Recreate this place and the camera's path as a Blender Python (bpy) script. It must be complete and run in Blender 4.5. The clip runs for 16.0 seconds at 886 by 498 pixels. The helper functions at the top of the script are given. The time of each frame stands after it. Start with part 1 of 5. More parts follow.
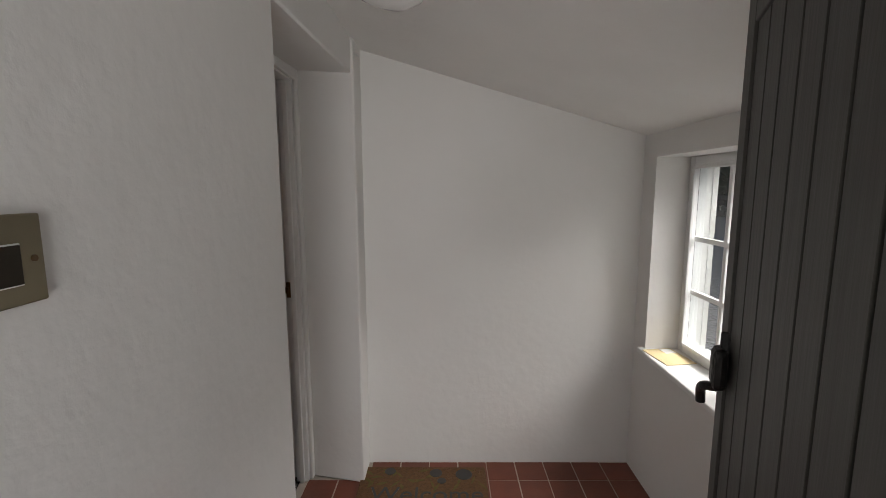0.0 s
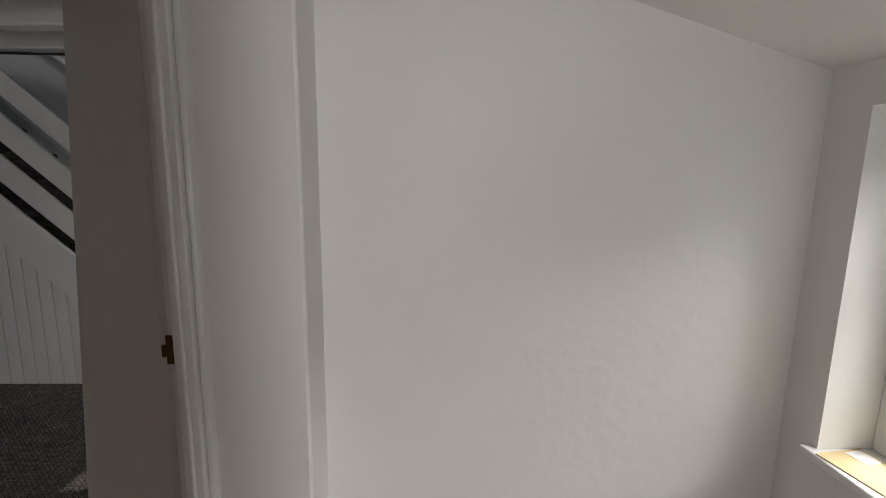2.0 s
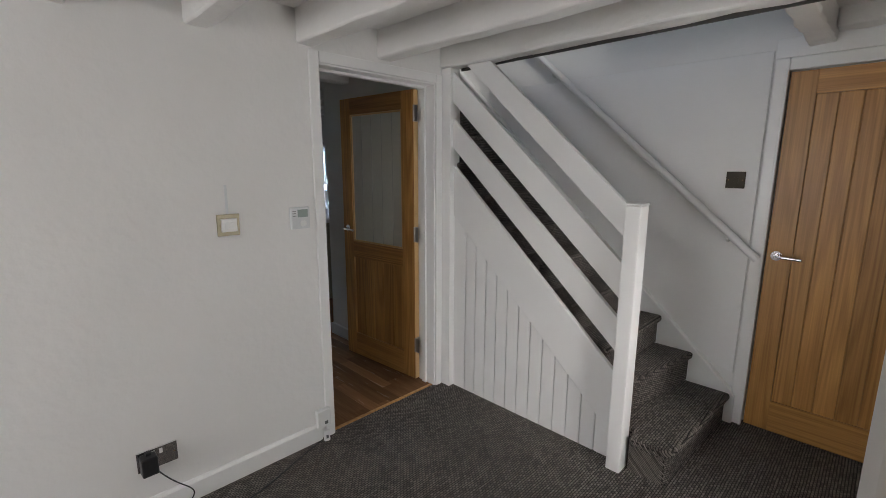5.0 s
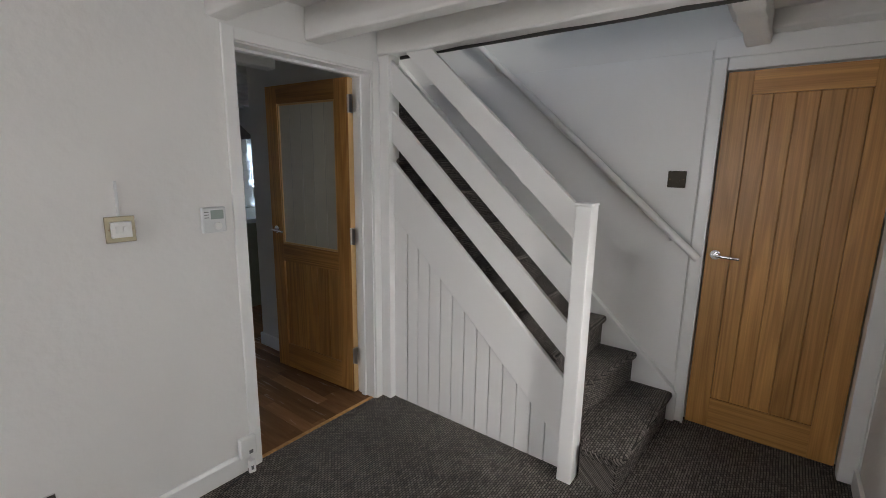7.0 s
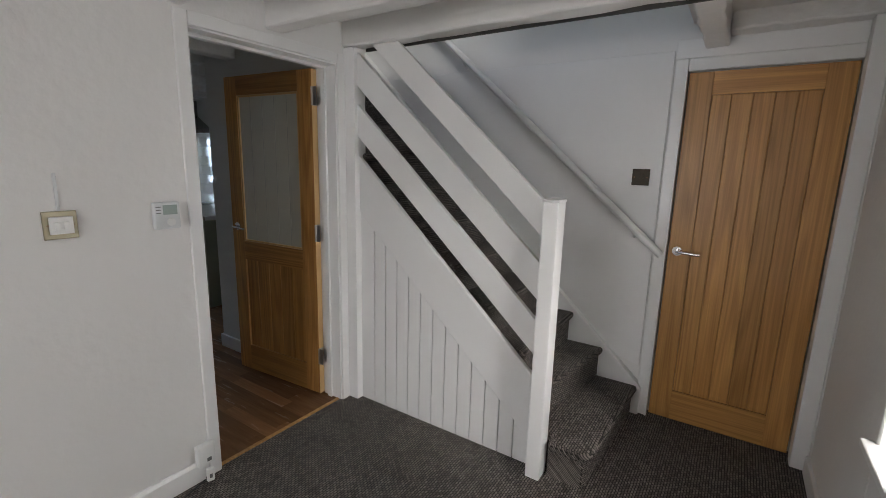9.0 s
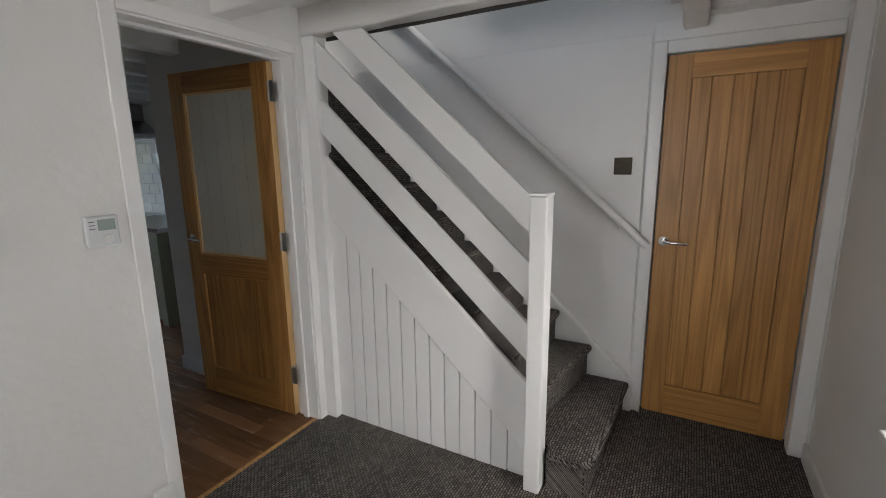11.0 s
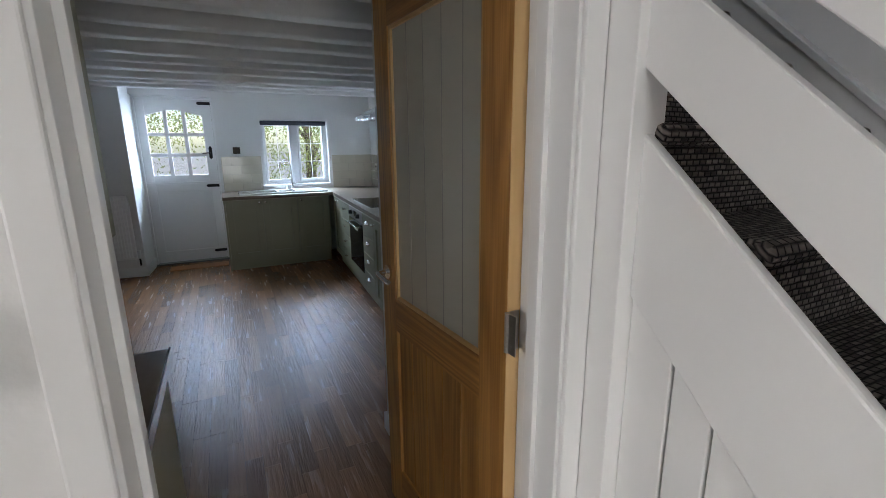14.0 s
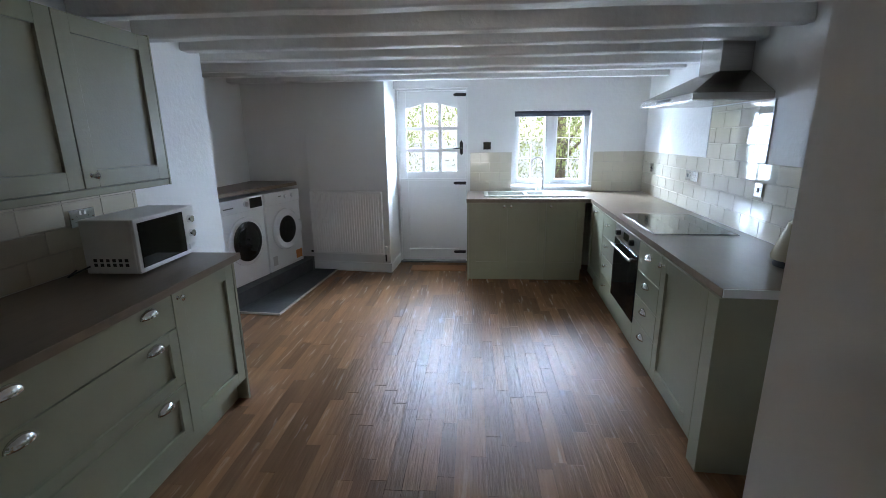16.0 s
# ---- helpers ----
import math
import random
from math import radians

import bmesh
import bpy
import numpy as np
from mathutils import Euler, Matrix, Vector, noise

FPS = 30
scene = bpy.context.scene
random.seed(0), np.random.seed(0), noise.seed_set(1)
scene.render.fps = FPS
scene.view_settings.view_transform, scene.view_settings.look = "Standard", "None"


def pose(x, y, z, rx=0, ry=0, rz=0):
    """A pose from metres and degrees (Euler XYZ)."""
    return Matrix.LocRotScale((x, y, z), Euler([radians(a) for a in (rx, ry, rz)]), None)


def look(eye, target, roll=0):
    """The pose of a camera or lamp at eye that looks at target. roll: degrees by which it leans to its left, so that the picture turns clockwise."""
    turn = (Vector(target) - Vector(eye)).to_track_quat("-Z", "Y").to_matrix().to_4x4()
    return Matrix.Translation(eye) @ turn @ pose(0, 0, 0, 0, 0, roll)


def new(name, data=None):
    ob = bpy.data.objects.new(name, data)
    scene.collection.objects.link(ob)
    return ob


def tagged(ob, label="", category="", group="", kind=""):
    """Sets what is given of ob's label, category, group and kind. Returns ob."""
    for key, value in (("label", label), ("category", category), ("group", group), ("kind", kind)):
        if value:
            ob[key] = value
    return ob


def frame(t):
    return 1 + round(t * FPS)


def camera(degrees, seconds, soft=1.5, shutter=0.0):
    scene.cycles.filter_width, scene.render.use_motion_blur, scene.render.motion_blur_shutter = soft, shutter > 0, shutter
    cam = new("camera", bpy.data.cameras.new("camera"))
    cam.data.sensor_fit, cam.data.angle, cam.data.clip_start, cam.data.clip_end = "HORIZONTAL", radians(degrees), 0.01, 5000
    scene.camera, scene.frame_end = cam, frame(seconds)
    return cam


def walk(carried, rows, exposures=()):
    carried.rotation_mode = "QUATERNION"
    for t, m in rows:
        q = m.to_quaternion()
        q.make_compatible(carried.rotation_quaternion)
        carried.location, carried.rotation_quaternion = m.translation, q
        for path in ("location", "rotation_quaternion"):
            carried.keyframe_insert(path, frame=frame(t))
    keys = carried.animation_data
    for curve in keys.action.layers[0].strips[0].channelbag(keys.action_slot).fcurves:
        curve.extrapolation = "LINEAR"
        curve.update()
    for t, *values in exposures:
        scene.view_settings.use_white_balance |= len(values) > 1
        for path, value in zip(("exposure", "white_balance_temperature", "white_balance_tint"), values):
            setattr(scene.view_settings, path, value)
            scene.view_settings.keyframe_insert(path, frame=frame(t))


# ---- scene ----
cam = camera(89.7, 16.0, soft=0.8)
PATH = [
    (0, (3.12, -3.553, 1.436), (3.108, -1.572, 1.163), -0.1),
    (0.5, (3.107, -3.359, 1.42), (3.203, -1.381, 1.138), -0.4),
    (1, (3.076, -3.129, 1.374), (3.268, -1.162, 1.072), 0.7),
    (1.5, (3.035, -2.839, 1.409), (3.312, -0.883, 1.1), 1.5),
    (2, (3.014, -2.58, 1.39), (3.076, -0.607, 1.068), 0.8),
    (2.5, (2.889, -2.403, 1.409), (2.476, -0.466, 1.126), -1.0),
    (3, (2.698, -2.2, 1.415), (1.658, -0.517, 1.122), -0.0),
    (3.5, (2.498, -2.098, 1.444), (1.035, -0.77, 1.137), -1.6),
    (5.8, (1.975, -1.731, 1.502), (0.638, -0.296, 1.113), 1.2),
    (6, (1.967, -1.715, 1.488), (0.645, -0.263, 1.111), 1.2),
    (6.5, (1.946, -1.702, 1.492), (0.688, -0.193, 1.119), 0.9),
    (7, (1.936, -1.693, 1.493), (0.747, -0.13, 1.116), 0.9),
    (7.5, (1.924, -1.687, 1.488), (0.782, -0.09, 1.11), 1.2),
    (8, (1.92, -1.678, 1.485), (0.806, -0.061, 1.104), 1.4),
    (8.5, (1.916, -1.668, 1.482), (0.826, -0.035, 1.101), 1.6),
    (9, (1.922, -1.661, 1.48), (0.846, -0.019, 1.098), 1.5),
    (11.5, (1.697, -1.433, 1.464), (0.794, 0.307, 1.066), -1.5),
    (12, (1.566, -1.197, 1.485), (0.709, 0.562, 1.069), -1.9),
    (12.5, (1.365, -1.015, 1.465), (0.467, 0.721, 1.038), -0.2),
    (13, (1.138, -0.877, 1.469), (0.112, 0.784, 1.036), -0.3),
    (13.5, (0.926, -0.632, 1.462), (-0.493, 0.709, 1.026), -1.6),
    (14, (0.684, -0.462, 1.481), (-1.069, 0.389, 1.03), -0.5),
    (14.5, (0.4, -0.404, 1.5), (-1.467, 0.131, 1.023), 1.3),
    (15, (0.11, -0.355, 1.503), (-1.814, -0.112, 1.014), -0.5),
    (15.5, (-0.208, -0.411, 1.538), (-2.148, -0.445, 1.052), -1.4),
    (16, (-0.454, -0.434, 1.545), (-2.39, -0.568, 1.059), -0.6),
]
EXPOSURES = [(0, -1.75), (0.5, -1.42), (1, -1.22), (1.5, -1.35), (2, -1.4), (2.5, -1.2), (3, -0.35), (3.5, 0.2), (6, 0.18), (9, 0.2), (11.5, 0.32), (12.5, 0.78), (13, 0.72), (13.5, 0.4), (14, 0.6), (14.5, 0.7), (15, 1.15), (15.5, 1.4), (16, 1.45)]
walk(cam, [(t, look(eye, target, roll)) for t, eye, target, roll in PATH],
     exposures=EXPOSURES)

# ---- world, sun, window light ----
SUN_FROM = Vector((0.60, 0.10, 0.78)).normalized()
world = bpy.data.worlds.new("daylight")
scene.world = world
world.use_nodes = True
wn, wl = world.node_tree.nodes, world.node_tree.links
sky = wn.new("ShaderNodeTexSky")
sky.sky_type = "NISHITA"
sky.sun_disc = False
sky.sun_elevation = math.asin(SUN_FROM.z)
sky.sun_rotation = math.atan2(SUN_FROM.x, SUN_FROM.y)
wl.new(sky.outputs[0], wn["Background"].inputs[0])
wn["Background"].inputs[1].default_value = 0.15
sun = new("sun", bpy.data.lights.new("sun", "SUN"))
sun.data.energy, sun.data.angle, sun.data.color = 5.0, radians(0.6), (1.0, 0.95, 0.87)
sun.matrix_world = look(SUN_FROM * 30, (0, 0, 0))


def window_light(name, eye, target, w, h, watts, color=(0.86, 0.93, 1.0)):
    """An area lamp at or outside an opening, standing in for sky light."""
    ob = new(name, bpy.data.lights.new(name, "AREA"))
    ob.data.shape, ob.data.size, ob.data.size_y = "RECTANGLE", w, h
    ob.data.energy, ob.data.color = watts, color
    ob.matrix_world = look(eye, target)
    return ob


COOL, WARM, NEUTRAL = (0.58, 0.745, 1.0), (1.0, 0.966, 0.945), (0.975, 0.965, 0.99)
window_light("kitchen_window_light", (-7.3, 0.45, 2.55), (-4.0, 0.35, 1.40), 1.8, 0.9, 245, COOL)
window_light("stable_door_light", (-7.4, -0.94, 2.62), (-4.0, -0.9, 1.45), 1.5, 0.9, 200, COOL)
# added fill lamp, hidden behind the wall between stable door and window
window_light("garden_light_between", (-6.95, -0.25, 1.5), (-5.0, -0.25, 1.45), 0.55, 1.6, 60, COOL)
window_light("porch_window_light", (5.9, -2.35, 2.9), (3.4, -2.0, 1.0), 2.1, 1.6, 520, WARM)
window_light("porch_entrance_light", (3.10, -4.9, 1.1), (3.10, -2, 1.0), 1.0, 1.6, 105, WARM)
window_light("living_window_light", (2.85, -0.24, 1.12), (1.0, -0.5, 0.6), 0.72, 0.95, 10, NEUTRAL)
# fills the living room through a south window added out of view
window_light("living_side_window_light", (0.95, -4.24, 1.3), (0.95, -2, 1.0), 1.1, 1.0, 34, NEUTRAL)


# ---- materials ----
def material(name, color, rough=0.6, metal=0.0, color2=None, scale=8.0, detail=4.0, bump=0.0, bump_scale=60.0, stretch=(1, 1, 1), mix=0.5, rough_var=0.0, random_tint=0.0, coat=0.0, island=False):
    m = bpy.data.materials.new(name)
    m.use_nodes = True
    n, l = m.node_tree.nodes, m.node_tree.links
    b = n["Principled BSDF"]
    b.inputs["Base Color"].default_value = (*color, 1)
    b.inputs["Roughness"].default_value = rough
    b.inputs["Metallic"].default_value = metal
    b.inputs["Coat Weight"].default_value = coat
    tc = n.new("ShaderNodeTexCoord")
    mp = n.new("ShaderNodeMapping")
    mp.inputs["Scale"].default_value = stretch
    l.new(tc.outputs["Object"], mp.inputs[0])
    if random_tint and not island:
        ri = n.new("ShaderNodeObjectInfo")
        ro = n.new("ShaderNodeMath")
        ro.operation = "MULTIPLY"
        ro.inputs[1].default_value = 31.0
        l.new(ri.outputs["Random"], ro.inputs[0])
        l.new(ro.outputs[0], mp.inputs["Location"])
    out = None
    if color2:
        a = n.new("ShaderNodeTexNoise")
        a.inputs["Scale"].default_value, a.inputs["Detail"].default_value = scale, detail
        l.new(mp.outputs[0], a.inputs["Vector"])
        r = n.new("ShaderNodeValToRGB")
        r.color_ramp.elements[0].position, r.color_ramp.elements[1].position = 0.5 - mix / 2, 0.5 + mix / 2
        r.color_ramp.elements[0].color, r.color_ramp.elements[1].color = (*color, 1), (*color2, 1)
        l.new(a.outputs[0], r.inputs[0])
        out = r.outputs[0]
        l.new(out, b.inputs["Base Color"])
        if rough_var:
            mr = n.new("ShaderNodeMapRange")
            mr.inputs["To Min"].default_value, mr.inputs["To Max"].default_value = rough - rough_var, rough + rough_var
            l.new(a.outputs[0], mr.inputs[0])
            l.new(mr.outputs[0], b.inputs["Roughness"])
    if random_tint:
        if island:
            g = n.new("ShaderNodeNewGeometry")
            src = g.outputs["Random Per Island"]
        else:
            src = n.new("ShaderNodeObjectInfo").outputs["Random"]
        hs = n.new("ShaderNodeHueSaturation")
        mr2 = n.new("ShaderNodeMapRange")
        mr2.inputs["To Min"].default_value, mr2.inputs["To Max"].default_value = 1 - random_tint, 1 + random_tint
        l.new(src, mr2.inputs[0])
        l.new(mr2.outputs[0], hs.inputs["Value"])
        hs.inputs["Color"].default_value = (*color, 1)
        if out:
            l.new(out, hs.inputs["Color"])
        l.new(hs.outputs[0], b.inputs["Base Color"])
    if bump:
        c = n.new("ShaderNodeTexNoise")
        c.inputs["Scale"].default_value, c.inputs["Detail"].default_value = bump_scale, 5
        l.new(mp.outputs[0], c.inputs["Vector"])
        d = n.new("ShaderNodeBump")
        d.inputs["Strength"].default_value, d.inputs["Distance"].default_value = bump, 0.01
        l.new(c.outputs[0], d.inputs["Height"])
        l.new(d.outputs[0], b.inputs["Normal"])
    return m


def glass_material(name, rough=0.0, tint=(0.95, 0.98, 0.97)):
    m = bpy.data.materials.new(name)
    m.use_nodes = True
    b = m.node_tree.nodes["Principled BSDF"]
    b.inputs["Base Color"].default_value = (*tint, 1)
    b.inputs["Transmission Weight"].default_value = 1.0
    b.inputs["Roughness"].default_value = rough
    b.inputs["IOR"].default_value = 1.45
    return m


def oak_material(name, ring_scale, grain_scale):
    """Oiled oak: contour-like growth rings, fine pores, each board cut from another place."""
    m = bpy.data.materials.new(name)
    m.use_nodes = True
    n, l = m.node_tree.nodes, m.node_tree.links
    b = n["Principled BSDF"]
    tc = n.new("ShaderNodeTexCoord")
    ri = n.new("ShaderNodeObjectInfo")
    ro = n.new("ShaderNodeMath")
    ro.operation = "MULTIPLY"
    ro.inputs[1].default_value = 47.0
    l.new(ri.outputs["Random"], ro.inputs[0])
    noises = []
    for scale, detail in ((ring_scale, 1.5), (grain_scale, 3.0), (tuple(0.5 * q for q in ring_scale), 2.0)):
        mp = n.new("ShaderNodeMapping")
        mp.inputs["Scale"].default_value = scale
        l.new(tc.outputs["Object"], mp.inputs[0])
        l.new(ro.outputs[0], mp.inputs["Location"])
        a = n.new("ShaderNodeTexNoise")
        a.inputs["Scale"].default_value, a.inputs["Detail"].default_value = 1.0, detail
        l.new(mp.outputs[0], a.inputs["Vector"])
        noises.append(a)
    mul = n.new("ShaderNodeMath")
    mul.operation = "MULTIPLY"
    mul.inputs[1].default_value = 62.0
    l.new(noises[0].outputs[0], mul.inputs[0])
    si = n.new("ShaderNodeMath")
    si.operation = "SINE"
    l.new(mul.outputs[0], si.inputs[0])
    ring = n.new("ShaderNodeMapRange")
    for key, value in (("From Min", -1.0), ("From Max", 0.6), ("To Min", 0.0), ("To Max", 0.28)):
        ring.inputs[key].default_value = value
    l.new(si.outputs[0], ring.inputs[0])
    grain = n.new("ShaderNodeMapRange")
    for key, value in (("From Min", 0.3), ("From Max", 0.7), ("To Min", 0.0), ("To Max", 0.34)):
        grain.inputs[key].default_value = value
    l.new(noises[1].outputs[0], grain.inputs[0])
    broad = n.new("ShaderNodeMapRange")
    for key, value in (("From Min", 0.3), ("From Max", 0.7), ("To Min", 0.0), ("To Max", 0.3)):
        broad.inputs[key].default_value = value
    l.new(noises[2].outputs[0], broad.inputs[0])
    s1, s2 = n.new("ShaderNodeMath"), n.new("ShaderNodeMath")
    l.new(ring.outputs[0], s1.inputs[0])
    l.new(grain.outputs[0], s1.inputs[1])
    l.new(s1.outputs[0], s2.inputs[0])
    l.new(broad.outputs[0], s2.inputs[1])
    r = n.new("ShaderNodeValToRGB")
    r.color_ramp.elements[0].color, r.color_ramp.elements[1].color = (0.25, 0.105, 0.024, 1), (0.63, 0.335, 0.100, 1)
    l.new(s2.outputs[0], r.inputs[0])
    hs = n.new("ShaderNodeHueSaturation")
    tint = n.new("ShaderNodeMapRange")
    tint.inputs["To Min"].default_value, tint.inputs["To Max"].default_value = 0.86, 1.12
    l.new(ri.outputs["Random"], tint.inputs[0])
    l.new(tint.outputs[0], hs.inputs["Value"])
    l.new(r.outputs[0], hs.inputs["Color"])
    l.new(hs.outputs[0], b.inputs["Base Color"])
    b.inputs["Roughness"].default_value = 0.40
    bp = n.new("ShaderNodeBump")
    bp.inputs["Strength"].default_value, bp.inputs["Distance"].default_value = 0.12, 0.002
    l.new(noises[1].outputs[0], bp.inputs["Height"])
    l.new(bp.outputs[0], b.inputs["Normal"])
    return m


def leaf_material(name, color, color2):
    """Thin leaves that let part of the sunlight through."""
    m = material(name, color, 0.5, color2=color2, scale=1.5, random_tint=0.35, island=True)
    n, l = m.node_tree.nodes, m.node_tree.links
    b = n["Principled BSDF"]
    tr = n.new("ShaderNodeBsdfTranslucent")
    l.new(b.inputs["Base Color"].links[0].from_socket, tr.inputs["Color"])
    mx = n.new("ShaderNodeMixShader")
    mx.inputs[0].default_value = 0.5
    l.new(b.outputs[0], mx.inputs[1])
    l.new(tr.outputs[0], mx.inputs[2])
    l.new(mx.outputs[0], n["Material Output"].inputs["Surface"])
    return m


PLASTER = material("painted_plaster", (0.78, 0.772, 0.752), 0.75, color2=(0.745, 0.732, 0.708), scale=2.2, bump=0.22, bump_scale=26)
CEILING = material("ceiling_paint", (0.80, 0.79, 0.77), 0.8, color2=(0.75, 0.735, 0.71), scale=3, bump=0.15, bump_scale=30)
BEAM = material("painted_beam", (0.78, 0.77, 0.745), 0.33, color2=(0.72, 0.705, 0.68), scale=4, stretch=(1, 1, 1), bump=0.55, bump_scale=22)
GLOSS = material("white_gloss_paint", (0.80, 0.795, 0.78), 0.30, color2=(0.785, 0.78, 0.762), scale=3, detail=8, mix=0.9, bump=0.035, bump_scale=14)
SATIN = material("white_satin_board", (0.80, 0.795, 0.78), 0.42, color2=(0.77, 0.76, 0.745), scale=4, bump=0.06, bump_scale=60)
PVC = material("white_pvc", (0.80, 0.80, 0.79), 0.3, color2=(0.76, 0.76, 0.75), scale=6)
OAK = oak_material("oak_veneer", (8, 8, 0.42), (150, 150, 3.0))
OAK_H = oak_material("oak_rail", (0.42, 8, 8), (3.0, 150, 150))
OAK_PALE = material("pale_oak_bead", (0.60, 0.38, 0.16), 0.45, color2=(0.68, 0.46, 0.22), scale=6, stretch=(6, 6, 0.6))
SAGE = material("sage_green_paint", (0.315, 0.310, 0.215), 0.40, color2=(0.29, 0.285, 0.197), scale=3, bump=0.05, bump_scale=80, rough_var=0.04)
WORKTOP = material("grey_brown_worktop", (0.165, 0.122, 0.083), 0.33, color2=(0.235, 0.180, 0.126), scale=7, detail=8, stretch=(1.2, 7, 4), bump=0.03, bump_scale=90, rough_var=0.06)
CHROME = material("chrome", (0.78, 0.78, 0.79), 0.14, 1.0)
STEEL = material("brushed_steel", (0.52, 0.50, 0.48), 0.30, 1.0, color2=(0.45, 0.435, 0.42), scale=6, stretch=(1, 1, 30), rough_var=0.06)
NICKEL = material("satin_nickel_plate", (0.035, 0.030, 0.023), 0.5, 0.8, color2=(0.06, 0.05, 0.037), scale=12, stretch=(1, 30, 1))
BRASS_PLATE = material("brushed_brass_plate", (0.27, 0.235, 0.16), 0.36, 0.9, color2=(0.22, 0.19, 0.13), scale=12, stretch=(1, 30, 1))
BRASS = material("aged_brass", (0.20, 0.13, 0.07), 0.4, 1.0, color2=(0.13, 0.085, 0.05), scale=40)
RADIATOR = material("white_radiator_enamel", (0.88, 0.87, 0.84), 0.3, color2=(0.86, 0.85, 0.82), scale=3)
# copy of STEEL for the hood, dark room reflection put into its colour
HOOD_STEEL_DIM = material("hood_steel_dim_reflection", (0.44, 0.42, 0.39), 0.24, 1.0, color2=(0.37, 0.35, 0.33), scale=6, stretch=(1, 1, 30), rough_var=0.05)
ENAMEL = material("white_enamel", (0.80, 0.80, 0.80), 0.24, color2=(0.77, 0.77, 0.77), scale=3)
CERAMIC = material("white_ceramic", (0.84, 0.84, 0.82), 0.12, color2=(0.81, 0.81, 0.79), scale=5)
BLACK_GLASS = material("black_glass", (0.006, 0.006, 0.007), 0.05)
BLACK = material("black_plastic", (0.016, 0.016, 0.017), 0.4, color2=(0.025, 0.025, 0.026), scale=30)
IRON = material("black_iron", (0.014, 0.013, 0.013), 0.42, 0.6, color2=(0.03, 0.028, 0.026), scale=30, bump=0.3, bump_scale=120)
PLASTIC = material("white_plastic", (0.76, 0.76, 0.74), 0.4, color2=(0.73, 0.73, 0.71), scale=10)
DARK_WOOD = material("dark_grey_door_paint", (0.019, 0.018, 0.015), 0.5, color2=(0.042, 0.039, 0.033), scale=3, detail=7, stretch=(5, 5, 0.5), bump=0.12, bump_scale=12, random_tint=0.15)
QUARRY = material("red_quarry_tile", (0.135, 0.034, 0.018), 0.42, color2=(0.19, 0.052, 0.028), scale=14, detail=6, bump=0.12, bump_scale=60, rough_var=0.1, random_tint=0.16)
GROUT = material("pale_grout", (0.56, 0.51, 0.45), 0.9, color2=(0.46, 0.42, 0.37), scale=20, bump=0.2)
GROUT_W = material("white_grout", (0.56, 0.51, 0.42), 0.85, color2=(0.51, 0.46, 0.38), scale=20)
CREAM_TILE = material("cream_gloss_tile", (0.62, 0.565, 0.455), 0.045, color2=(0.60, 0.545, 0.435), scale=4, bump=0.02, bump_scale=9, random_tint=0.04)
SLATE = material("dark_slate_tile", (0.048, 0.049, 0.052), 0.45, color2=(0.085, 0.085, 0.087), scale=9, detail=8, bump=0.25, bump_scale=40, random_tint=0.1)
PLANK_LOOK = dict(color=(0.135, 0.066, 0.031), rough=0.26, color2=(0.295, 0.157, 0.078), scale=2.0, detail=5.0, stretch=(1.6, 16, 6), mix=0.85, bump=0.40, bump_scale=5, rough_var=0.05, random_tint=0.32)
PLANK = material("laminate_plank", **PLANK_LOOK)
PLANK_FAR = material("laminate_strip", island=True, **PLANK_LOOK)
for m in (PLANK, PLANK_FAR):
    m.node_tree.nodes["Principled BSDF"].inputs["Specular IOR Level"].default_value = 0.22
DOORMAT = material("orange_brown_coir", (0.30, 0.125, 0.04), 0.95, color2=(0.21, 0.085, 0.03), scale=60, bump=0.8, bump_scale=160)
COIR = material("brown_coir", (0.165, 0.082, 0.030), 0.95, color2=(0.095, 0.047, 0.019), scale=60, bump=0.8, bump_scale=160)
PAPER = material("tan_paper", (0.62, 0.50, 0.28), 0.8, color2=(0.57, 0.45, 0.25), scale=8)
PAPER_W = material("white_paper", (0.78, 0.77, 0.74), 0.8)
RENDER = material("white_roughcast", (0.78, 0.77, 0.74), 0.9, color2=(0.70, 0.69, 0.66), scale=9, bump=0.9, bump_scale=25)
LABEL_ORANGE = material("orange_label", (0.62, 0.22, 0.04), 0.5, color2=(0.5, 0.18, 0.04), scale=40)
DARK_BLIND = material("dark_blue_blind", (0.055, 0.06, 0.085), 0.8, color2=(0.04, 0.045, 0.065), scale=50)
GREY_PLASTIC = material("pale_grey_plastic", (0.67, 0.685, 0.685), 0.4, color2=(0.63, 0.645, 0.645), scale=10)
CREAM = material("cream_enamel", (0.62, 0.57, 0.40), 0.22, color2=(0.58, 0.53, 0.37), scale=6)
INK = material("grey_print", (0.12, 0.12, 0.12), 0.6)
LCD = material("grey_lcd", (0.30, 0.36, 0.33), 0.2)
GLASS = glass_material("clear_glass")
FROST = glass_material("frosted_glass", 0.07, (0.86, 0.86, 0.77))
FROST.node_tree.nodes["Principled BSDF"].inputs["Transmission Weight"].default_value = 0.26
ETCH = material("etched_line", (0.36, 0.36, 0.34), 0.5)
LEAF = leaf_material("leaf", (0.17, 0.22, 0.07), (0.32, 0.35, 0.13))
# far trees' leaves: their shade is painted in as a near-black green
LEAF_SHADED = material("shaded_leaf", (0.018, 0.032, 0.012), 0.6, color2=(0.035, 0.055, 0.018), scale=1.5, random_tint=0.3, island=True)
BARK = material("bark", (0.10, 0.075, 0.05), 0.9, color2=(0.06, 0.045, 0.03), scale=14, bump=0.8, bump_scale=30)
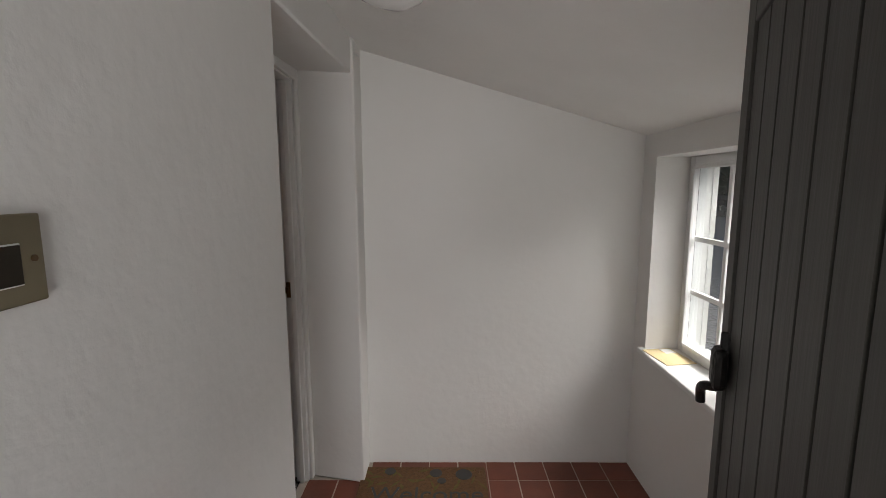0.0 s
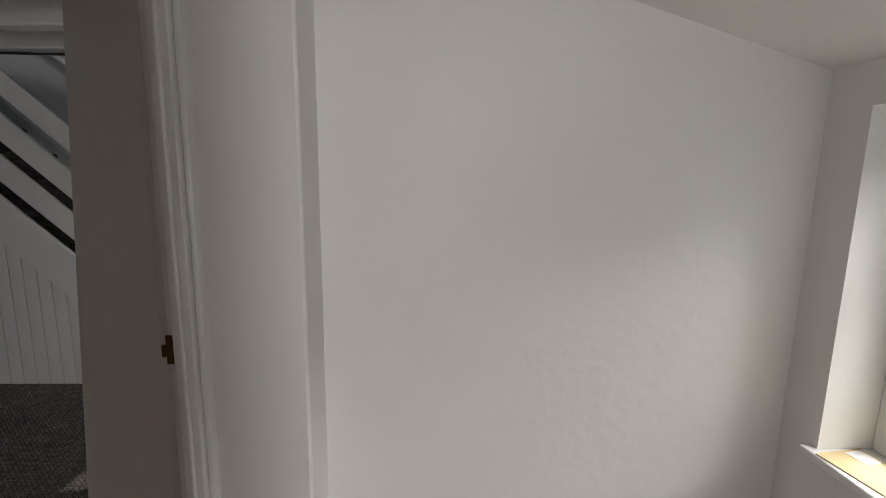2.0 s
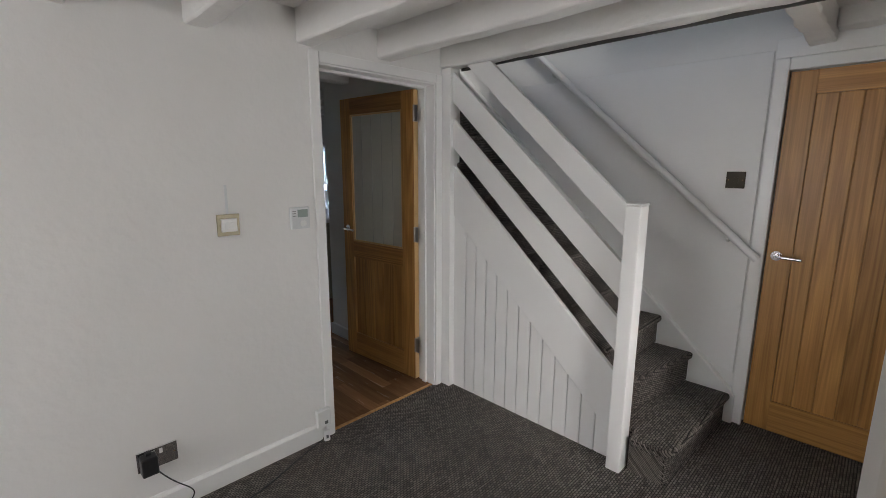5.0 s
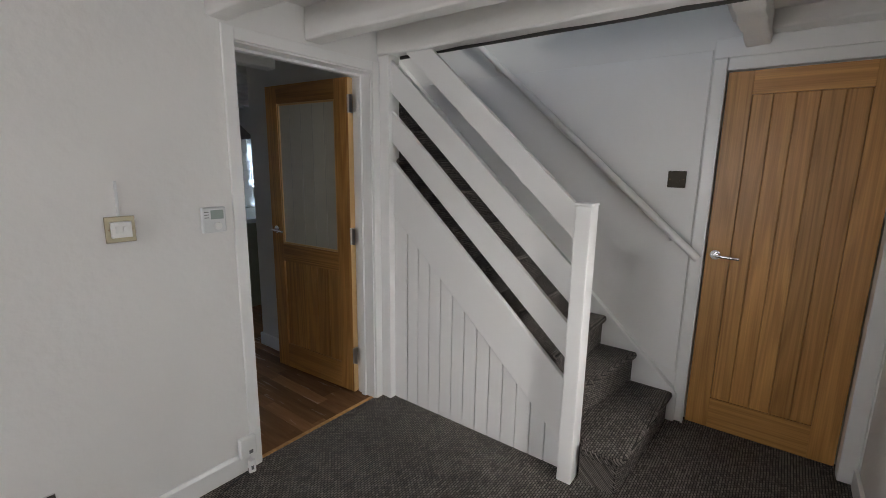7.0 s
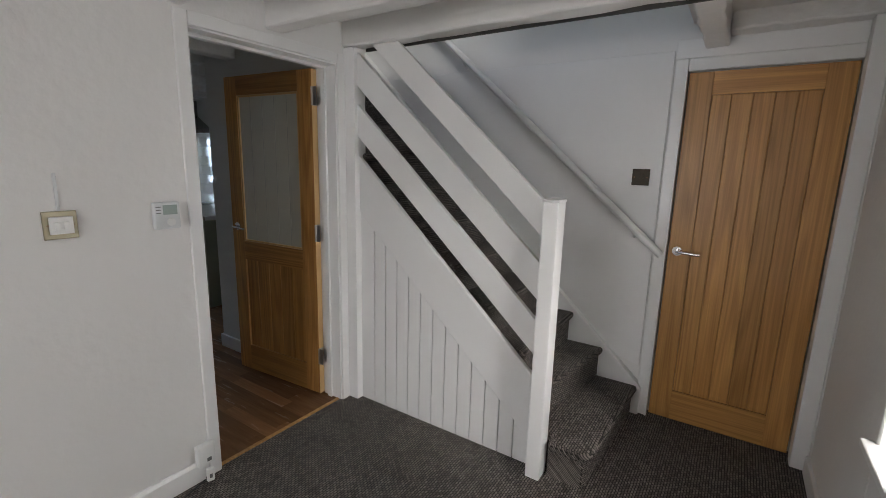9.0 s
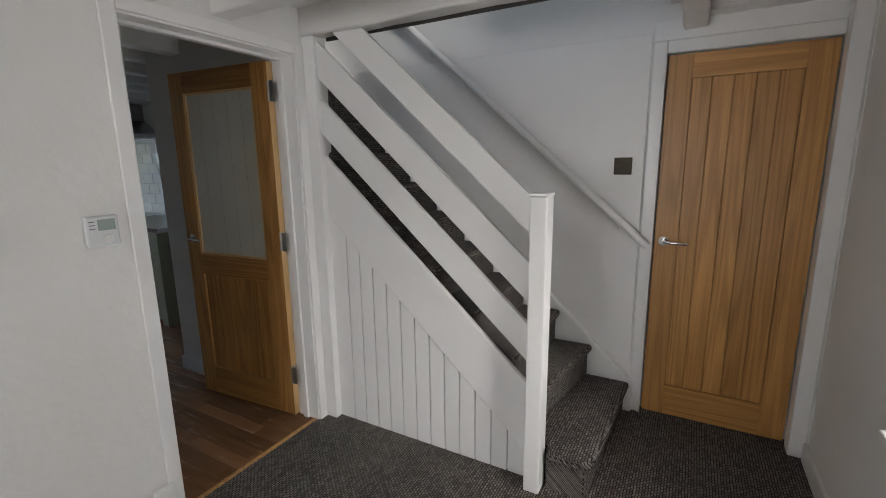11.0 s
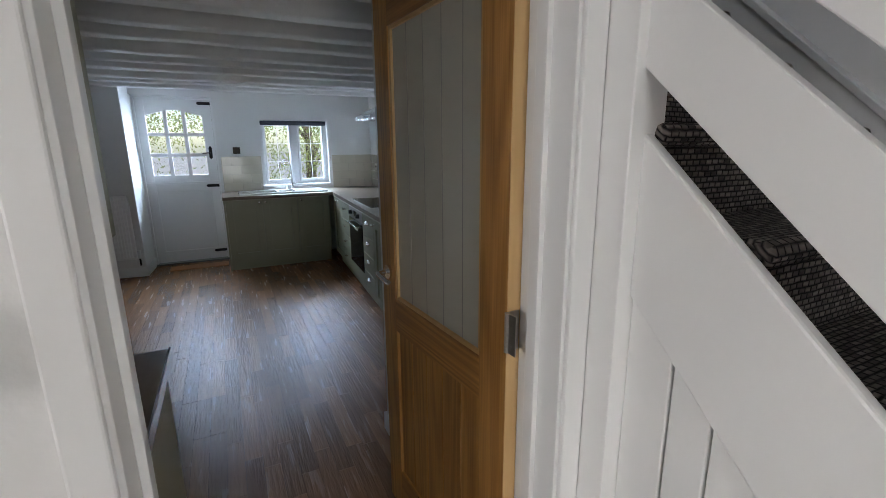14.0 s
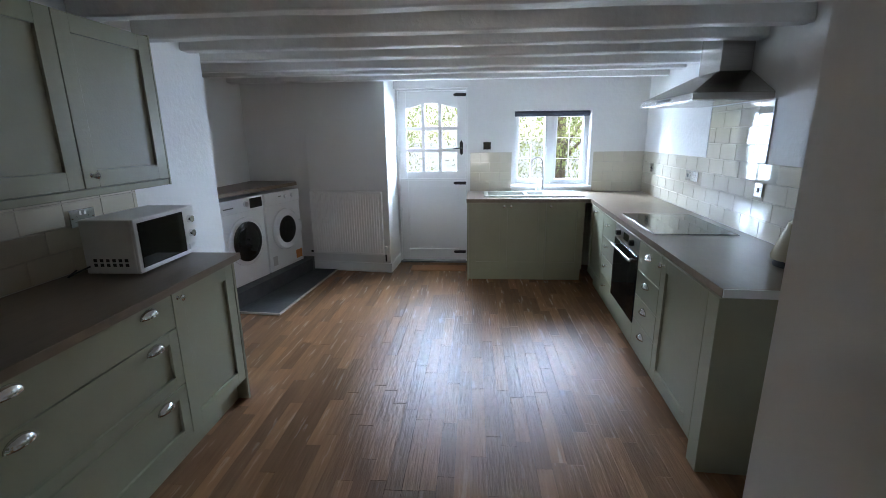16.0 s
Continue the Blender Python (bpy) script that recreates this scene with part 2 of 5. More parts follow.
GRAVEL = material("grey_gravel", (0.06, 0.062, 0.07), 0.9, color2=(0.40, 0.405, 0.43), scale=26, detail=2, mix=0.22, bump=1.0, bump_scale=26)
STONE = material("dark_field_stone", (0.10, 0.10, 0.09), 0.9, color2=(0.20, 0.19, 0.17), scale=6, bump=0.8, bump_scale=12, random_tint=0.3)


def carpet_material():
    """Grey-brown looped weave: staggered rows of small loops."""
    m = bpy.data.materials.new("woven_carpet")
    m.use_nodes = True
    n, l = m.node_tree.nodes, m.node_tree.links
    b = n["Principled BSDF"]
    b.inputs["Roughness"].default_value = 1.0
    tc = n.new("ShaderNodeTexCoord")
    sx = n.new("ShaderNodeSeparateXYZ")
    l.new(tc.outputs["Object"], sx.inputs[0])
    ad = n.new("ShaderNodeMath")
    l.new(sx.outputs[0], ad.inputs[0])
    l.new(sx.outputs[2], ad.inputs[1])
    mp = n.new("ShaderNodeCombineXYZ")
    l.new(sx.outputs[1], mp.inputs[0])
    l.new(ad.outputs[0], mp.inputs[1])
    br = n.new("ShaderNodeTexBrick")
    br.inputs["Scale"].default_value = 1.0
    br.inputs["Brick Width"].default_value, br.inputs["Row Height"].default_value = 0.0200, 0.0120
    br.inputs["Mortar Size"].default_value, br.inputs["Mortar Smooth"].default_value = 0.0036, 1.0
    br.inputs["Color1"].default_value = (0.105, 0.090, 0.080, 1)
    br.inputs["Color2"].default_value = (0.27, 0.235, 0.208, 1)
    br.inputs["Mortar"].default_value = (0.014, 0.012, 0.011, 1)
    wob = n.new("ShaderNodeTexNoise")
    wob.inputs["Scale"].default_value, wob.inputs["Detail"].default_value = 22.0, 2.0
    l.new(tc.outputs["Object"], wob.inputs["Vector"])
    ws = n.new("ShaderNodeVectorMath")
    ws.operation = "SCALE"
    ws.inputs["Scale"].default_value = 0.005
    l.new(wob.outputs["Color"], ws.inputs[0])
    wa = n.new("ShaderNodeVectorMath")
    l.new(mp.outputs[0], wa.inputs[0])
    l.new(ws.outputs[0], wa.inputs[1])
    l.new(wa.outputs[0], br.inputs["Vector"])
    ns = n.new("ShaderNodeTexNoise")
    ns.inputs["Scale"].default_value = 3.0
    l.new(tc.outputs["Object"], ns.inputs["Vector"])
    mr = n.new("ShaderNodeMapRange")
    mr.inputs["To Min"].default_value, mr.inputs["To Max"].default_value = 0.8, 1.2
    l.new(ns.outputs[0], mr.inputs[0])
    hs = n.new("ShaderNodeHueSaturation")
    l.new(br.outputs["Color"], hs.inputs["Color"])
    l.new(mr.outputs[0], hs.inputs["Value"])
    l.new(hs.outputs[0], b.inputs["Base Color"])
    inv = n.new("ShaderNodeMath")
    inv.operation = "SUBTRACT"
    inv.inputs[0].default_value = 1.0
    l.new(br.outputs["Fac"], inv.inputs[1])
    bp = n.new("ShaderNodeBump")
    bp.inputs["Strength"].default_value, bp.inputs["Distance"].default_value = 1.0, 0.006
    l.new(inv.outputs[0], bp.inputs["Height"])
    l.new(bp.outputs[0], b.inputs["Normal"])
    return m


CARPET = carpet_material()


# ---- mesh helpers ----
def box(bm, x0, x1, y0, y1, z0, z1):
    v = [bm.verts.new(p) for p in ((x0, y0, z0), (x1, y0, z0), (x1, y1, z0), (x0, y1, z0), (x0, y0, z1), (x1, y0, z1), (x1, y1, z1), (x0, y1, z1))]
    for f in ((3, 2, 1, 0), (4, 5, 6, 7), (0, 1, 5, 4), (1, 2, 6, 5), (2, 3, 7, 6), (3, 0, 4, 7)):
        bm.faces.new([v[i] for i in f])
    return bm


def prism(bm, pts, a0, a1, axis="z"):
    """Extrude a polygon. axis z: points (x, y); y: points (x, z); x: points (y, z)."""
    def at(p, a):
        return (p[0], p[1], a) if axis == "z" else (p[0], a, p[1]) if axis == "y" else (a, p[0], p[1])
    lo = [bm.verts.new(at(p, a0)) for p in pts]
    hi = [bm.verts.new(at(p, a1)) for p in pts]
    k = len(pts)
    fs = [bm.faces.new(lo), bm.faces.new(hi)]
    for i in range(k):
        fs.append(bm.faces.new((lo[i], lo[(i + 1) % k], hi[(i + 1) % k], hi[i])))
    bmesh.ops.recalc_face_normals(bm, faces=fs)
    return bm


def tube(bm, a, b, r, r2=None, seg=16):
    a, b = Vector(a), Vector(b)
    d = b - a
    m = Matrix.Translation((a + b) / 2) @ d.to_track_quat("Z", "Y").to_matrix().to_4x4()
    bmesh.ops.create_cone(bm, cap_ends=True, segments=seg, radius1=r, radius2=r if r2 is None else r2, depth=d.length, matrix=m)
    return bm


def lathe(bm, profile, m=None, seg=24):
    """Turn (radius, height) pairs about z."""
    rings = []
    for r, z in profile:
        rings.append([bm.verts.new((max(r, 1e-4) * math.cos(2 * math.pi * i / seg), max(r, 1e-4) * math.sin(2 * math.pi * i / seg), z)) for i in range(seg)])
    fs = []
    for p, q in zip(rings, rings[1:]):
        for i in range(seg):
            fs.append(bm.faces.new((p[i], p[(i + 1) % seg], q[(i + 1) % seg], q[i])))
    fs += [bm.faces.new(rings[0][::-1]), bm.faces.new(rings[-1])]
    if m is not None:
        bmesh.ops.transform(bm, matrix=m, verts=[v for r in rings for v in r])
    return bm


def bent_tube(name, pts, r, mat, parent=None, label="", cyclic=False):
    """A round rod along a smooth line, as a mesh."""
    cu = bpy.data.curves.new(name, "CURVE")
    cu.dimensions, cu.bevel_depth, cu.bevel_resolution, cu.use_fill_caps = "3D", r, 3, True
    sp = cu.splines.new("NURBS")
    sp.points.add(len(pts) - 1)
    for q, p in zip(sp.points, pts):
        q.co = (*p, 1)
    sp.use_endpoint_u, sp.order_u, sp.resolution_u = True, min(4, len(pts)), 6
    tmp = bpy.data.objects.new(name, cu)
    me = bpy.data.meshes.new_from_object(tmp)
    bpy.data.objects.remove(tmp)
    ob = new(name, me)
    me.materials.clear()
    me.materials.append(mat)
    for p in me.polygons:
        p.use_smooth = True
    ob.parent = parent
    if label:
        tagged(ob, label)
    return ob


def part(name, bm, mat, parent=None, label="", bevel=0.0, smooth=False):
    me = bpy.data.meshes.new(name)
    bmesh.ops.recalc_face_normals(bm, faces=bm.faces[:])
    bm.to_mesh(me)
    bm.free()
    me.materials.append(mat)
    if smooth:
        for p in me.polygons:
            p.use_smooth = True
        me.set_sharp_from_angle(angle=radians(35))
    ob = new(name, me)
    ob.parent = parent
    if bevel:
        mod = ob.modifiers.new("edge", "BEVEL")
        mod.width, mod.segments, mod.limit_method = bevel, 2, "ANGLE"
    if label:
        tagged(ob, label)
    return ob


def B():
    return bmesh.new()


def thing(name, m, label, category, group="", kind=""):
    ob = new(name)
    ob.empty_display_size = 0.1
    ob.matrix_world = m
    return tagged(ob, label, category, group, kind)


def structure(name, bm, mat, label="", bevel=0.0):
    return tagged(part(name, bm, mat, None, "", bevel), label, name.split("_")[0], "", "structure")


def text_mesh(name, body, size, m, mat, parent, depth=0.0008):
    cu = bpy.data.curves.new(name, "FONT")
    cu.body, cu.size, cu.extrude, cu.align_x, cu.align_y = body, size, depth, "CENTER", "CENTER"
    tmp = bpy.data.objects.new(name, cu)
    me = bpy.data.meshes.new_from_object(tmp)
    bpy.data.objects.remove(tmp)
    me.transform(m)
    me.materials.clear()
    me.materials.append(mat)
    ob = new(name, me)
    ob.parent = parent
    return ob


# ---- structure: living room ----
RW = lambda x: 1.475 - 0.0685 * (x + 4.976)          # inner face of the kitchen's long north wall
structure("ground", box(B(), -160, 160, -160, 160, -0.4, -0.16), GRAVEL, "grey gravel yard around the cottage")
structure("floor_living", box(B(), -0.03, 2.40, -4.3, 1.3, -0.15, 0.0), CARPET, "grey-brown woven loop carpet")

bm = B()                                              # wall between living room and kitchen, with its doorway
box(bm, -0.15, 0, -4.2, -0.655, 0, 2.5)
box(bm, -0.15, 0, -0.655, 0.172, 2.01, 2.5)
box(bm, -0.15, 0, 0.172, 0.30, 0, 2.5)
structure("wall_west", bm, PLASTER, "white painted wall with the kitchen doorway")
bm = B()
box(bm, -1.355, -0.15, 0.19, 0.30, 0, 2.6)
box(bm, -1.355, -1.25, 0.30, RW(-1.3) + 0.1, 0, 2.6)
structure("wall_stair_side", bm, PLASTER, "white plaster wall that encloses the stairs")
bm = B()                                              # handrail wall, oak doorway
box(bm, -1.25, 1.575, 1.12, 1.30, 0, 4.6)
box(bm, 1.575, 2.365, 1.175, 1.30, 0, 4.6)
box(bm, 2.365, 2.75, 1.12, 1.30, 0, 4.6)
box(bm, 1.575, 2.365, 1.12, 1.175, 2.03, 4.6)
structure("wall_north", bm, PLASTER, "white wall behind the stairs and oak door")
bm = B()                                              # thick wall between living room and porch
EW = ((2.722, -1.548), (2.459, -1.490), (2.40, -1.490), (2.36, -1.515), (2.09, -1.387), (2.09, -1.05), (2.38, -0.80), (2.38, -0.62), (2.713, -0.62))
rings = []
for k in range(13):                                   # the old living-room corner leans a little
    z = 2.5 * k / 12
    rings.append([bm.verts.new((x, y + (0.085 * (z - 1.45) if (x, y) == EW[4] else 0), z)) for x, y in EW])
for p, q in zip(rings, rings[1:]):
    for k in range(len(EW)):
        bm.faces.new((p[k], p[(k + 1) % len(EW)], q[(k + 1) % len(EW)], q[k]))
bm.faces.new(rings[0][::-1])
bm.faces.new(rings[-1])
prism(bm, ((2.713, -0.62), (2.38, -0.62), (2.38, 0.14), (2.713, 0.14)), 0, 0.62)
prism(bm, ((2.713, -0.62), (2.38, -0.62), (2.38, 0.14), (2.713, 0.14)), 1.70, 2.5)
prism(bm, ((2.713, 0.14), (2.38, 0.14), (2.38, 1.12), (2.713, 1.12)), 0, 2.5)
prism(bm, ((2.705, -2.42), (2.46, -2.42), (2.36, -2.40), (2.09, -2.50), (2.09, -4.2), (2.705, -4.2)), 0, 2.5)
v = [bm.verts.new(p) for p in ((2.7095, -2.42, 1.885), (2.7095, -1.45, 1.932), (2.093, -1.45, 1.99), (2.093, -2.42, 1.975), (2.7095, -2.42, 2.5), (2.7095, -1.45, 2.5), (2.093, -1.45, 2.5), (2.093, -2.42, 2.5))]
for f in ((0, 1, 2, 3), (7, 6, 5, 4), (0, 4, 5, 1), (1, 5, 6, 2), (2, 6, 7, 3), (3, 7, 4, 0)):
    bm.faces.new([v[i] for i in f])
we = structure("wall_east", bm, PLASTER, "thick white wall with the porch doorway and a window", 0.008)
for p in we.data.polygons:
    p.use_smooth = True
we.data.set_sharp_from_angle(angle=radians(25))
# south wall; its window opening is added, unseen, to let light in
bm = B()
box(bm, -0.15, 0.40, -4.45, -4.2, 0, 2.5)
box(bm, 1.50, 2.75, -4.45, -4.2, 0, 2.5)
box(bm, 0.40, 1.50, -4.45, -4.2, 0, 0.8)
box(bm, 0.40, 1.50, -4.45, -4.2, 1.8, 2.5)
structure("wall_south", bm, PLASTER, "white wall with an unseen window opening added for light")
bm = B()
box(bm, -0.15, 2.75, -4.45, 0.29, 2.215, 2.35)
box(bm, 1.62, 2.75, 0.29, 1.30, 2.215, 2.35)
structure("ceiling_living", bm, CEILING, "white ceiling between the beams")
bm = B()                                              # stairwell above
box(bm, -2.9, 1.75, 0.18, 0.29, 2.62, 4.6)
box(bm, 1.63, 1.75, 0.29, 1.12, 2.35, 4.6)
box(bm, -2.9, -2.8, 0.29, 1.6, 2.62, 4.6)
box(bm, -2.8, -1.25, 1.12, 1.3, 2.62, 4.6)
box(bm, -2.9, 1.75, 0.18, 1.3, 4.6, 4.75)
structure("wall_stairwell", bm, PLASTER, "white plaster around the upper stairwell")


def beam(name, x0, x1, y0, y1, z0, z1, seed, along="x"):
    """A hand-painted ceiling beam with slightly uneven faces."""
    rnd = random.Random(seed)
    bm2, n, rings = B(), 14, []
    for i in range(n + 1):
        t = i / n
        j = [rnd.uniform(-0.005, 0.005) for _ in range(8)]
        if along == "x":
            x = x0 + (x1 - x0) * t
            c = ((x, y0 + j[0], z0 + j[1]), (x, y1 + j[2], z0 + j[3]), (x, y1 + j[4], z1), (x, y0 + j[5], z1))
        else:
            y = y0 + (y1 - y0) * t
            c = ((x0 + j[0], y, z0 + j[1]), (x1 + j[2], y, z0 + j[3]), (x1 + j[4], y, z1), (x0 + j[5], y, z1))
        rings.append([bm2.verts.new(p) for p in c])
    for p, q in zip(rings, rings[1:]):
        for k in range(4):
            bm2.faces.new((p[k], p[(k + 1) % 4], q[(k + 1) % 4], q[k]))
    bm2.faces.new(rings[0])
    bm2.faces.new(rings[-1][::-1])
    return tagged(part(name, bm2, BEAM, None, "", 0.010, True), "white painted rough timber ceiling beam", "beam", "ceiling beams", "structure")


for i, (y, z) in enumerate(((-3.48, 2.03), (-3.02, 2.03), (-2.56, 2.03), (-2.10, 2.03), (-1.635, 2.035), (-1.18, 2.045), (-0.70, 2.06), (-0.225, 2.07))):
    beam("ceiling_beam", -0.02, 2.40, y - 0.048, y + 0.048, z, 2.23, i)
beam("ceiling_beam", 0.0, 2.40, 0.20, 0.305, 2.085, 2.30, 40)
# dark strip put in for the shadow line under the beam's back edge
structure("trim_beam_edge", box(B(), 0.085, 2.38, 0.303, 0.313, 2.074, 2.12), DARK_WOOD, "dark strip drawn as the shadow gap behind the stair beam")
beam("ceiling_beam", 1.685, 1.79, 0.30, 1.12, 2.085, 2.30, 41, "y")
beam("ceiling_beam", 1.79, 2.40, 0.99, 1.12, 2.135, 2.30, 42)

# trim of the living room
bm = B()
prism(bm, ((0, 0), (0.016, 0), (0.016, 0.085), (0.008, 0.10), (0, 0.10)), -4.2, -0.72, "y")
structure("baseboard_west", bm, GLOSS, "white painted skirting board")
bm = B()
box(bm, 2.362, 2.38, -0.80, 1.0, 0, 0.10)
structure("baseboard_east", bm, GLOSS, "white painted skirting board", 0.004)


def door_casing(name, y0, y1, top, x0, x1, w, label):
    """Lining and architraves of a doorway in a wall across x; y0, y1: the clear opening."""
    th = thing(name, Matrix(), label, "door frame", "", "structure")
    for s, (a, b) in (("jamb", (y0 - 0.03, y0)), ("jamb", (y1, y1 + 0.03))):
        part(s, box(B(), x0, x1, a, b, 0, top), GLOSS, th, "", 0.002)
    part("head", box(B(), x0, x1, y0 - 0.03, y1 + 0.03, top, top + 0.03), GLOSS, th, "", 0.002)
    for a, b in ((y0 - w, y0 - 0.008), (y1 + 0.008, y1 + w)):
        bm2 = B()
        box(bm2, x1, x1 + 0.014, a, b, 0, top + w)
        part("architrave", bm2, GLOSS, th, "", 0.004)
    part("architrave", box(B(), x1, x1 + 0.0145, y0 - 0.008, y1 + 0.008, top + 0.008, top + w), GLOSS, th, "", 0.004)
    for a, b in ((y0, y0 + 0.014), (y1 - 0.014, y1)):
        part("door_stop", box(B(), x0 + 0.045, x0 + 0.08, a, b, 0, top), GLOSS, th, "", 0.002)
    part("door_stop", box(B(), x0 + 0.045, x0 + 0.08, y0 + 0.014, y1 - 0.014, top - 0.014, top), GLOSS, th, "", 0.002)
    return th


door_casing("door_frame_kitchen", -0.632, 0.148, 1.985, -0.15, 0.0, 0.062, "white gloss door lining and architrave")
structure("trim_post", box(B(), 0.0, 0.082, 0.212, 0.30, 0, 2.085), GLOSS, "white boxed post at the foot of the stairwell", 0.003)

# ---- structure: porch ----
bm = B()
box(bm, 2.09, 4.33, -3.75, -1.18, -0.16, -0.003)
structure("floor_porch", bm, GROUT, "red quarry tile floor with pale grout")
structure("wall_porch_end", box(B(), 2.713, 4.073, -1.376, -1.18, -0.1, 2.3), PLASTER, "white plaster porch end wall")
PW0, PW1 = -2.66, -1.503                             # the porch window's opening along y
bm = B()
box(bm, 4.073, 4.335, -3.75, PW0, -0.1, 1.9)
box(bm, 4.073, 4.335, PW1, -1.18, -0.1, 1.9)
box(bm, 4.073, 4.335, PW0, PW1, -0.1, 0.648)
box(bm, 4.073, 4.335, PW0, PW1, 1.572, 1.9)
structure("wall_porch_window", bm, PLASTER, "white plaster porch wall with a window")
bm = B()
box(bm, 2.705, 2.69, -3.75, -3.45, -0.1, 2.3)
box(bm, 3.44, 4.073, -3.75, -3.45, -0.1, 2.3)
box(bm, 2.69, 3.44, -3.75, -3.45, 1.83, 2.3)
structure("wall_porch_front", bm, PLASTER, "white plaster wall round the entrance door")
bm = B()
prism(bm, ((2.60, 2.107), (4.45, 1.571), (4.45, 1.66), (2.60, 2.30)), -3.8, -1.15, "y")
structure("ceiling_porch", bm, CEILING, "sloping white plaster porch ceiling")
structure("wall_outside_render", box(B(), 4.336, 4.36, -1.505, -1.20, -0.16, 2.2), RENDER, "rough white rendered outside wall")
structure("sill_porch", box(B(), 4.045, 4.235, PW0 + 0.002, PW1 + 0.03, 0.648, 0.672), GLOSS, "white painted window sill", 0.006)

# quarry tiles one by one
bm = B()
box(bm, -0.0715, 0.0715, -0.0705, 0.0705, -0.012, 0)
tile0 = part("quarry_tile", bm, QUARRY, bpy.data.objects["floor_porch"], "", 0.0)
made = 0
for i in range(14):
    for j in range(17):
        x, y = 4.0 - 0.1487 * i, -1.448 - 0.1465 * j
        if x < 2.42 or (x < 2.70 and not (-2.40 < y < -1.52)):
            continue
        o = tile0 if made == 0 else tile0.copy()
        if made:
            scene.collection.objects.link(o)
        o.location = (x + 0.003 * math.sin(i * 3.1), y, 0.001 * math.sin(i * 7 + j * 3))
        made += 1

# porch doorway: lining, living-room side
pf = thing("door_frame_porch", Matrix(), "white gloss frame of the porch doorway", "door frame", "", "structure")
for y0, y1, sy in ((-1.537, -1.490, 1), (-2.42, -2.335, -1)):
    part("jamb", box(B(), 2.385, 2.445, y0, y1, 0, 1.95), GLOSS, pf, "", 0.003)
    e = y0 if sy > 0 else y1
    part("stop_bead", box(B(), 2.405, 2.428, min(e, e - 0.016 * sy), max(e, e - 0.016 * sy), 0, 1.90), GLOSS, pf, "", 0.004)
    part("architrave", box(B(), 2.445, 2.462, (e + 0.018 if sy > 0 else y0 - 0.01), (y1 + 0.01 if sy > 0 else e - 0.018), 0, 1.965), GLOSS, pf, "", 0.006)
part("head", box(B(), 2.385, 2.445, -2.335, -1.537, 1.90, 1.965), GLOSS, pf, "", 0.003)
part("architrave", box(B(), 2.445, 2.463, -2.353, -1.519, 1.905, 1.966), GLOSS, pf, "", 0.006)
sp = part("strike_plate", box(B(), 2.382, 2.410, -1.5405, -1.5365, 0.931, 1.004), BRASS, pf, "aged brass strike plate", 0.001)
part("strike_lip", box(B(), 2.374, 2.394, -1.547, -1.5375, 0.951, 0.981), BRASS, sp, "", 0.002)

# ---- structure: kitchen ----
structure("floor_kitchen", box(B(), -6.2, -0.03, -3.3, 1.9, -0.15, -0.008), BLACK, "brown wood-look plank floor")
bm = B()
prism(bm, ((-6.1, RW(-6.1)), (-1.25, RW(-1.25)), (-1.25, RW(-1.25) + 0.2), (-6.1, RW(-6.1) + 0.2)), -0.1, 2.6)
structure("wall_kitchen_north", bm, PLASTER, "long white kitchen wall behind the cooker")
EX = -5.86
KW = (0.035, 0.915, 0.968, 1.835)                     # kitchen window: y0, y1, z0, z1
bm = B()
box(bm, EX - 0.3, EX, -0.50, KW[0], -0.1, 2.6)
box(bm, EX - 0.3, EX, KW[1], 1.75, -0.1, 2.6)
box(bm, EX - 0.3, EX, KW[0], KW[1], -0.1, KW[2])
box(bm, EX - 0.3, EX, KW[0], KW[1], KW[3], 2.6)
box(bm, EX - 0.3, EX, -1.40, -0.50, 2.10, 2.6)
prism(bm, ((-5.46, -1.40), (-5.58, -2.35), (-5.58, -3.3), (-6.16, -3.3), (-6.16, -1.36), (-6.0, -1.36)), -0.1, 2.6)
structure("wall_kitchen_west", bm, PLASTER, "white kitchen end wall with door and window")
bm = B()
box(bm, -3.80, -0.15, -2.62, -2.42, -0.1, 2.6)
box(bm, -3.80, -3.62, -3.2, -2.62, -0.1, 2.6)
box(bm, -6.1, -3.62, -3.3, -3.06, -0.1, 2.6)
structure("wall_kitchen_south", bm, PLASTER, "white kitchen wall with a laundry alcove")
bm = B()
prism(bm, ((-6.2, -3.3), (-0.15, -3.3), (-0.15, 0.30), (-1.30, 0.30), (-1.30, 1.95), (-6.2, 1.95)), 2.25, 2.4)
structure("ceiling_kitchen", bm, CEILING, "white boarded kitchen ceiling")
for i in range(12):
    x = -5.34 + 0.43 * i
    y1 = RW(x) + 0.02 if x < -1.36 else 0.2
    beam("ceiling_beam", x - 0.05, x + 0.055, -3.05 if x < -3.8 else -2.42, y1, 2.125 + 0.008 * math.sin(i * 2.3), 2.27, 60 + i, "y")
structure("baseboard_stair_wall", box(B(), -1.37, -0.95, 0.174, 0.19, 0, 0.10), GLOSS, "white painted skirting board", 0.004)
structure("baseboard_stair_end", box(B(), -1.371, -1.355, 0.19, RW(-1.36), 0, 0.10), GLOSS, "white painted skirting board", 0.004)
bm = B()
prism(bm, ((-5.46, -1.40), (-5.58, -2.35), (-5.565, -2.36), (-5.443, -1.39)), 0, 0.11)
prism(bm, ((-5.46, -1.40), (-5.99, -1.362), (-5.99, -1.347), (-5.443, -1.385)), 0, 0.11)
structure("baseboard_kitchen", bm, GLOSS, "white painted skirting board")

